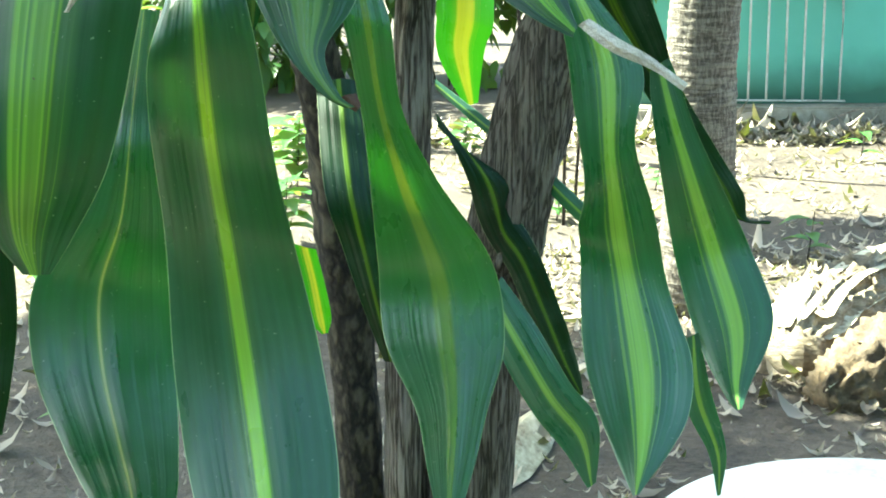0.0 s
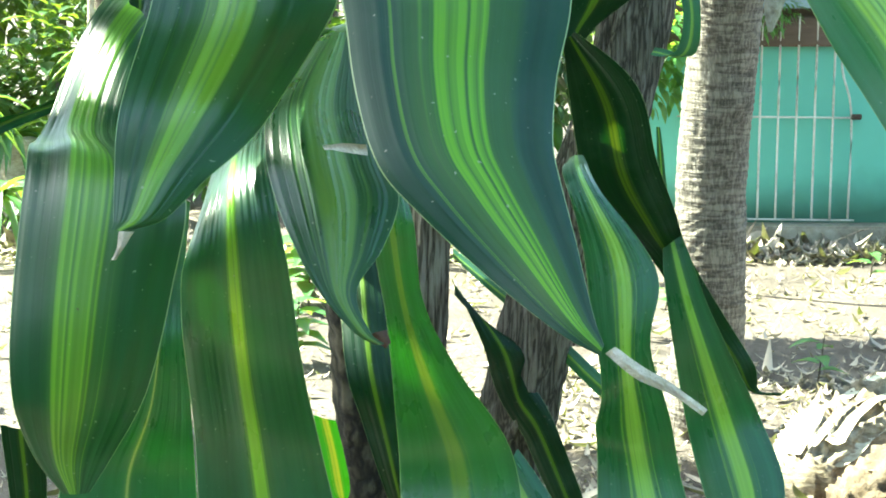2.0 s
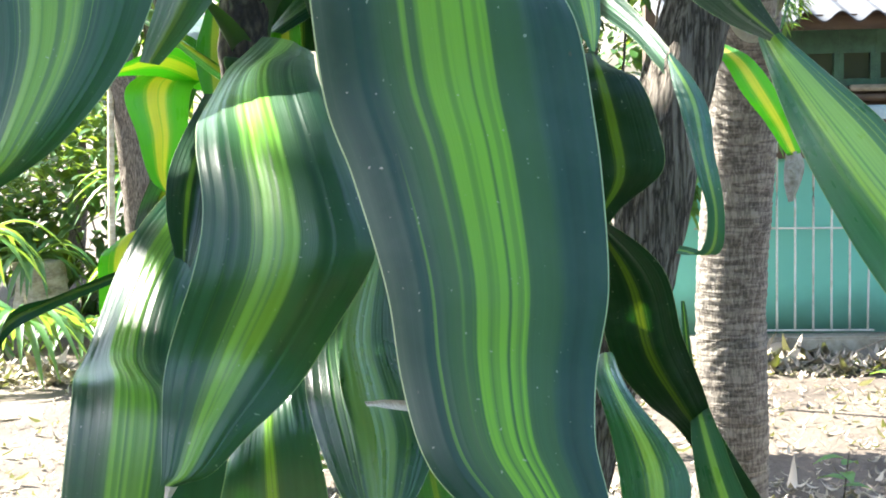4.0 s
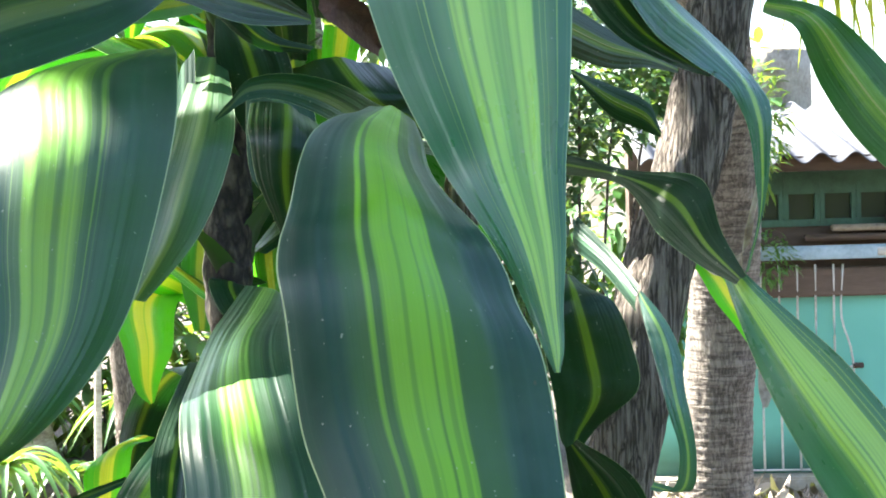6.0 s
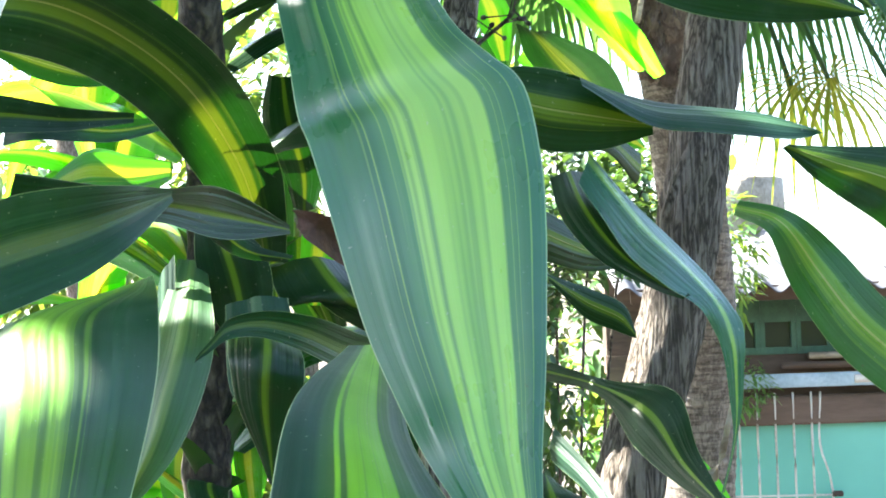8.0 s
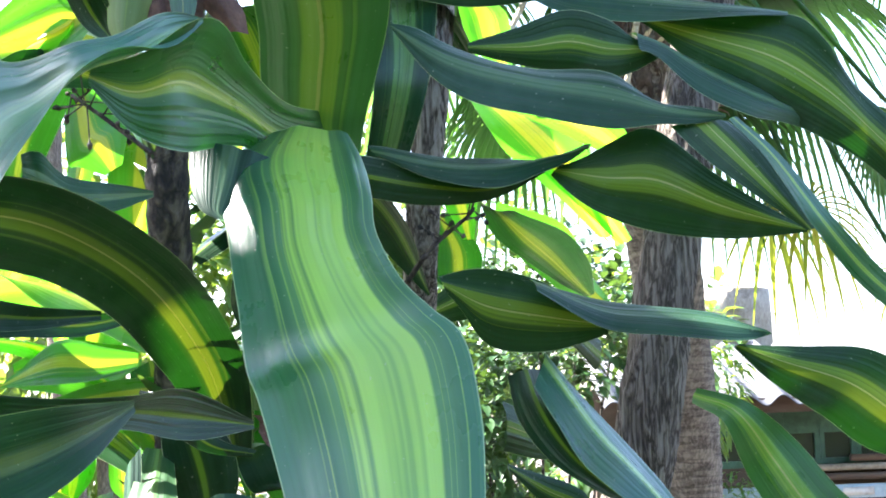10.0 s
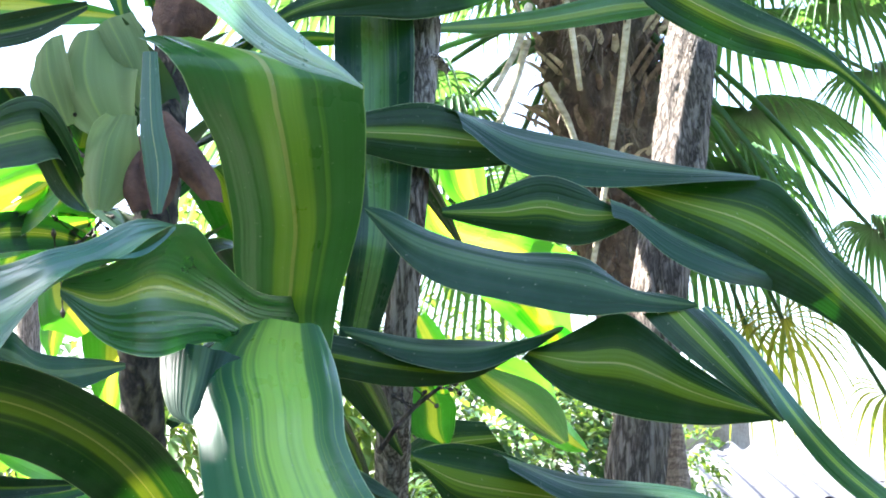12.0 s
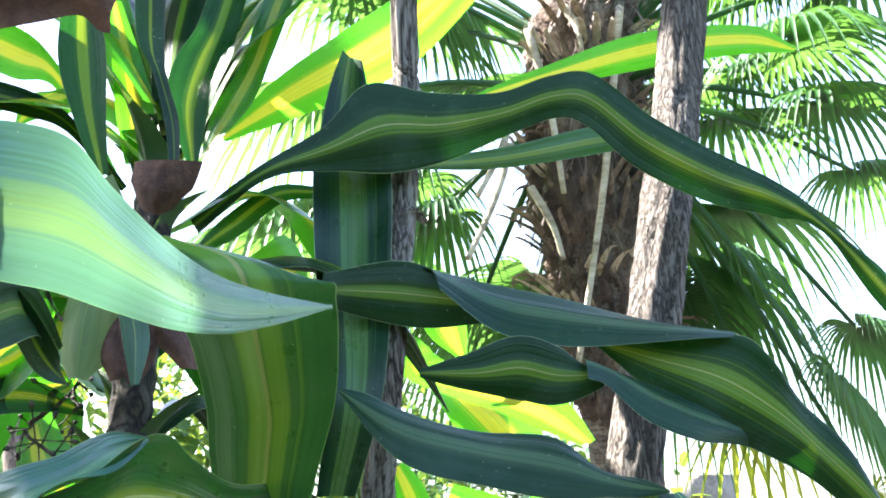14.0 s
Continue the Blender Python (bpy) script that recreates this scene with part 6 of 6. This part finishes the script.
def strap_plant(x, y, z, count, length, label):
    thing = tagged(new("strap_leaved_plant"), label, "plant", "strap-leaved plants")
    for k in range(count):
        a, up = k * 2.4 + random.uniform(-0.3, 0.3), random.uniform(0.5, 1.5)
        l = length * random.uniform(0.7, 1.2)
        b = bmesh.new()
        rows = []
        for s in np.linspace(0, 1, 9):
            r = l * s * 0.75
            rows.append((x + r * math.cos(a), y + r * math.sin(a), z + l * up * 0.6 * s - l * (0.75 + 0.2 * up) * s * s, 0.05 * (1 - s**3) + 0.002))
        blade(b, rows, 2, 0.25)
        part("leaf", b, STRAP_LEAF, thing)
    return thing


for k, (x, y, z) in enumerate(((-2.78, 10.4, 0.47), (-2.33, 9.8, 0.1), (-2.93, 9.6, 0.1), (-1.73, 8.8, 0.05), (-2.33, 8.6, 0.35), (-2.73, 9.2, 0.7), (-1.93, 10.0, 0.5), (-2.23, 11.0, 0.9))):
    strap_plant(x, y, z, 26, 0.62, "clump of long glossy green strap leaves")

# seedlings
for k, (x, y, n, s) in enumerate(((-0.662, 8.058, 14, 0.1), (-0.531, 6.447, 18, 0.13), (-0.601, 7.536, 22, 0.17), (0.544, 6.839, 9, 0.07), (-0.84, 4.233, 7, 0.05), (1.447, 6.18, 5, 0.09), (2.07, 8.141, 3, 0.1), (-1.454, 6.752, 9, 0.09), (-1.275, 5.69, 8, 0.08), (0.144, 8.308, 12, 0.1), (1.008, 7.448, 5, 0.06))):
    thing = tagged(new("seedling"), "small green seedling with broad oval leaves", "seedling", "seedlings on the soil")
    b = bmesh.new()
    h = s * 2.0
    tube(b, [(x, y, -0.01, 0.004), (x + 0.02, y, h, 0.002)], 5, 5)
    part("stalk", b, STEM_BARK, thing)
    for i in range(n):
        a, z = i * 2.4, h * (0.25 + 0.75 * i / n)
        b = bmesh.new()
        rows = [(x + math.cos(a) * s * u * 1.3, y + math.sin(a) * s * u * 1.3, z + 0.3 * s * u - 0.5 * s * u * u, s * 0.6 * math.sin(math.pi * min(u + 0.1, 0.99)) + 0.001) for u in (0, 0.25, 0.5, 0.75, 1)]
        blade(b, rows, 2, 0.15)
        part("leaf", b, STRAP_LEAF, thing)

# ---- fallen wood and stone ----
def along(points, s):
    """A place on a line of points, and its radius, at share s."""
    k = s * (len(points) - 1)
    i = min(int(k), len(points) - 2)
    return Vector(points[i]).lerp(Vector(points[i + 1]), k - i) if len(points[i]) < 4 else (Vector(points[i][:3]).lerp(Vector(points[i + 1][:3]), k - i), points[i][3] + (points[i + 1][3] - points[i][3]) * (k - i))


LOG = [(1.11, 4.734, 0.053, 0.0959), (1.258, 5.022, 0.064, 0.1376), (1.51, 5.309, 0.074, 0.1579), (1.863, 5.645, 0.073, 0.1569), (2.256, 5.957, 0.062, 0.1451)]
log = tagged(new("driftwood_log"), "sun-bleached split log with frayed fibres on the soil", "log")
bm = bmesh.new()
tube(bm, [(x, y, z, r * 0.95) for x, y, z, r in LOG], 140, 64, bark_ridge(0.045, 3.2, 7.0))
part("core", bm, WEATHERED, log, "weathered split core")
for k in range(9):
    a = 0.15 + 3.3 * k / 8
    start, stop = random.uniform(0.0, 0.12), random.uniform(0.75, 1.0)
    rows = []
    for s in np.linspace(start, stop, 12):
        p, r = along(LOG, s)
        b = a + 0.25 * noise.noise((k * 0.7, s * 4, 1.0))
        r = r * (1.02 + 0.22 * noise.noise((k * 1.3, s * 6, 5.0)) + 0.25 * max(0.0, 0.15 - s))
        rows.append((p.x + 0.7 * r * math.cos(b), p.y - 0.7 * r * math.cos(b), p.z + r * math.sin(b), 0.05 * random.uniform(0.3, 1.2)))
    bm = bmesh.new()
    blade(bm, rows, 3, random.uniform(0.1, 0.3))
    part("splinter", bm, BLEACHED if k % 3 else WEATHERED, log)
rotten = tagged(new("rotten_log"), "crumbling brown rotten log beside the bleached one", "log")
bm = bmesh.new()
tube(bm, [(1.171, 4.483, 0.0, 0.0642), (1.328, 4.584, 0.053, 0.1282), (1.589, 4.734, 0.075, 0.1598), (2.105, 5.022, 0.064, 0.1482)], 120, 48, bark_ridge(0.04, 3.2, 3.0))
part("core", bm, ROTTEN, rotten)
for k in range(60):
    p, r = along([(1.171, 4.483, 0.0, 0.0642), (1.328, 4.584, 0.053, 0.1282), (1.589, 4.734, 0.075, 0.1598), (2.105, 5.022, 0.064, 0.1482)], random.random())
    b = random.uniform(0.3, 3.2)
    q = p + Vector((0.5 * math.cos(b), -0.85 * math.cos(b), math.sin(b))) * r * 0.98
    way = Vector((random.uniform(-1, 1), random.uniform(-1, 1), random.uniform(-0.3, 0.5))) * random.uniform(0.02, 0.06)
    bm = bmesh.new()
    blade(bm, [(*(q - way), 0.004), (*q, 0.022), (*(q + way), 0.003)], 2, 0.3)
    part("flake", bm, BLEACHED if k % 4 == 0 else ROTTEN, rotten)
bm = bmesh.new()
tube(bm, [(1.10, 3.46, -0.03, 0.495), (1.10, 3.46, 0.02, 0.5), (1.10, 3.46, 0.045, 0.493), (1.10, 3.46, 0.052, 0.46), (1.10, 3.46, 0.055, 0.01)], 24, 90, lambda a, run, r: 0.004 * noise.noise((math.cos(a) * 3, math.sin(a) * 3, run * 5)))
tagged(link("stone_slab", bm, WHITE_STONE), "round white stone slab lying on the soil", "stone")
bm = bmesh.new()
blade(bm, [(0.241, 3.781, 0.033, 0.0542), (0.293, 3.932, 0.065, 0.1404), (0.343, 4.132, 0.075, 0.1614), (0.393, 4.333, 0.054, 0.1179), (0.422, 4.483, 0.021, 0.0321)], 6, -0.35)
tagged(link("dry_sheath", bm, BLEACHED), "curled pale dry leaf sheath on the soil", "dry leaf")
bm = bmesh.new()
tube(bm, [(2.02, 9.15, 0.01, 0.006), (2.1, 9.1, 0.05, 0.006), (2.22, 9.12, 0.10, 0.005), (2.3, 9.17, 0.11, 0.004)], 16, 6)
tagged(link("fallen_twig", bm, DRY), "bent dry twig leaning on the plinth", "twig")

# thin branched flower stalks of the dragon tree
for run in ([(0.243, 1.346, 1.880), (0.264, 1.326, 1.905), (0.291, 1.312, 1.925), (0.297, 1.310, 1.932)], [(-0.020, 1.410, 2.044), (0.004, 1.411, 2.059), (0.022, 1.411, 2.078), (0.027, 1.411, 2.095)], [(0.024, 1.411, 2.008), (0.003, 1.411, 2.032), (-0.019, 1.411, 2.042)], [(-0.016, 1.365, 2.196), (-0.003, 1.369, 2.163), (0.009, 1.373, 2.131)], [(0.065, 1.280, 1.977), (0.037, 1.284, 2.000), (0.006, 1.286, 2.024)]):
    bm = bmesh.new()
    tube(bm, [(*p, 0.0022 - 0.0004 * i) for i, p in enumerate(run)], 12, 6)
    stalk = part("flower_stalk", bm, STEM_BARK, plant, "thin dark branched flower stalk")
    for k in range(14):
        at = along(run, random.uniform(0.35, 1.0))
        way = Vector((random.uniform(-1, 1), random.uniform(-1, 1), random.uniform(-1, 1))).normalized() * random.uniform(0.012, 0.03)
        bm = bmesh.new()
        tube(bm, [(*at, 0.0007), (*(at + way * 0.9), 0.0006), (*(at + way), 0.002), (*(at + way * 1.12), 0.0018), (*(at + way * 1.2), 0.0003)], 8, 5)
        part("bud", bm, STEM_BARK, stalk)

# grey tank and far block behind the roof
bm = bmesh.new()
tube(bm, [(2.0, 11.2, -0.05, 0.36), (2.0, 11.2, 2.42, 0.36), (2.0, 11.2, 2.48, 0.33)], 8, 36)
tagged(link("water_tank", bm, CONCRETE), "grey cylindrical concrete water tank behind the roof", "tank")

bm = bmesh.new()
tube(bm, [(0.285, 1.533, 2.218, 0.01), (0.294, 1.532, 2.238, 0.0075), (0.309, 1.549, 2.23, 0.0033)], 14, 12, bark_ridge(0.004, 3, 1.0))
part("broken_stub", bm, GREY_BARK, slim, "ragged broken branch stub")

# ---- unseen trees added behind the camera to cut the front skylight ----
for k in range(14):
    a = math.pi * (1.02 + 0.96 * k / 13)
    x, y = 5.2 * math.cos(a), 1.0 + 5.2 * math.sin(a)
    bush("garden_tree", "dense green garden tree, far off or added unseen behind the camera", "tree", (x, y, 1.7), (1.25, 1.0, 1.7), 1700, 0.28, GREEN_LEAF, 0.5, [(x, y, -0.05, 0.1), (x, y, 1.0, 0.08), (x, y, 2.2, 0.04)])["group"] = "trees at the garden's edge"
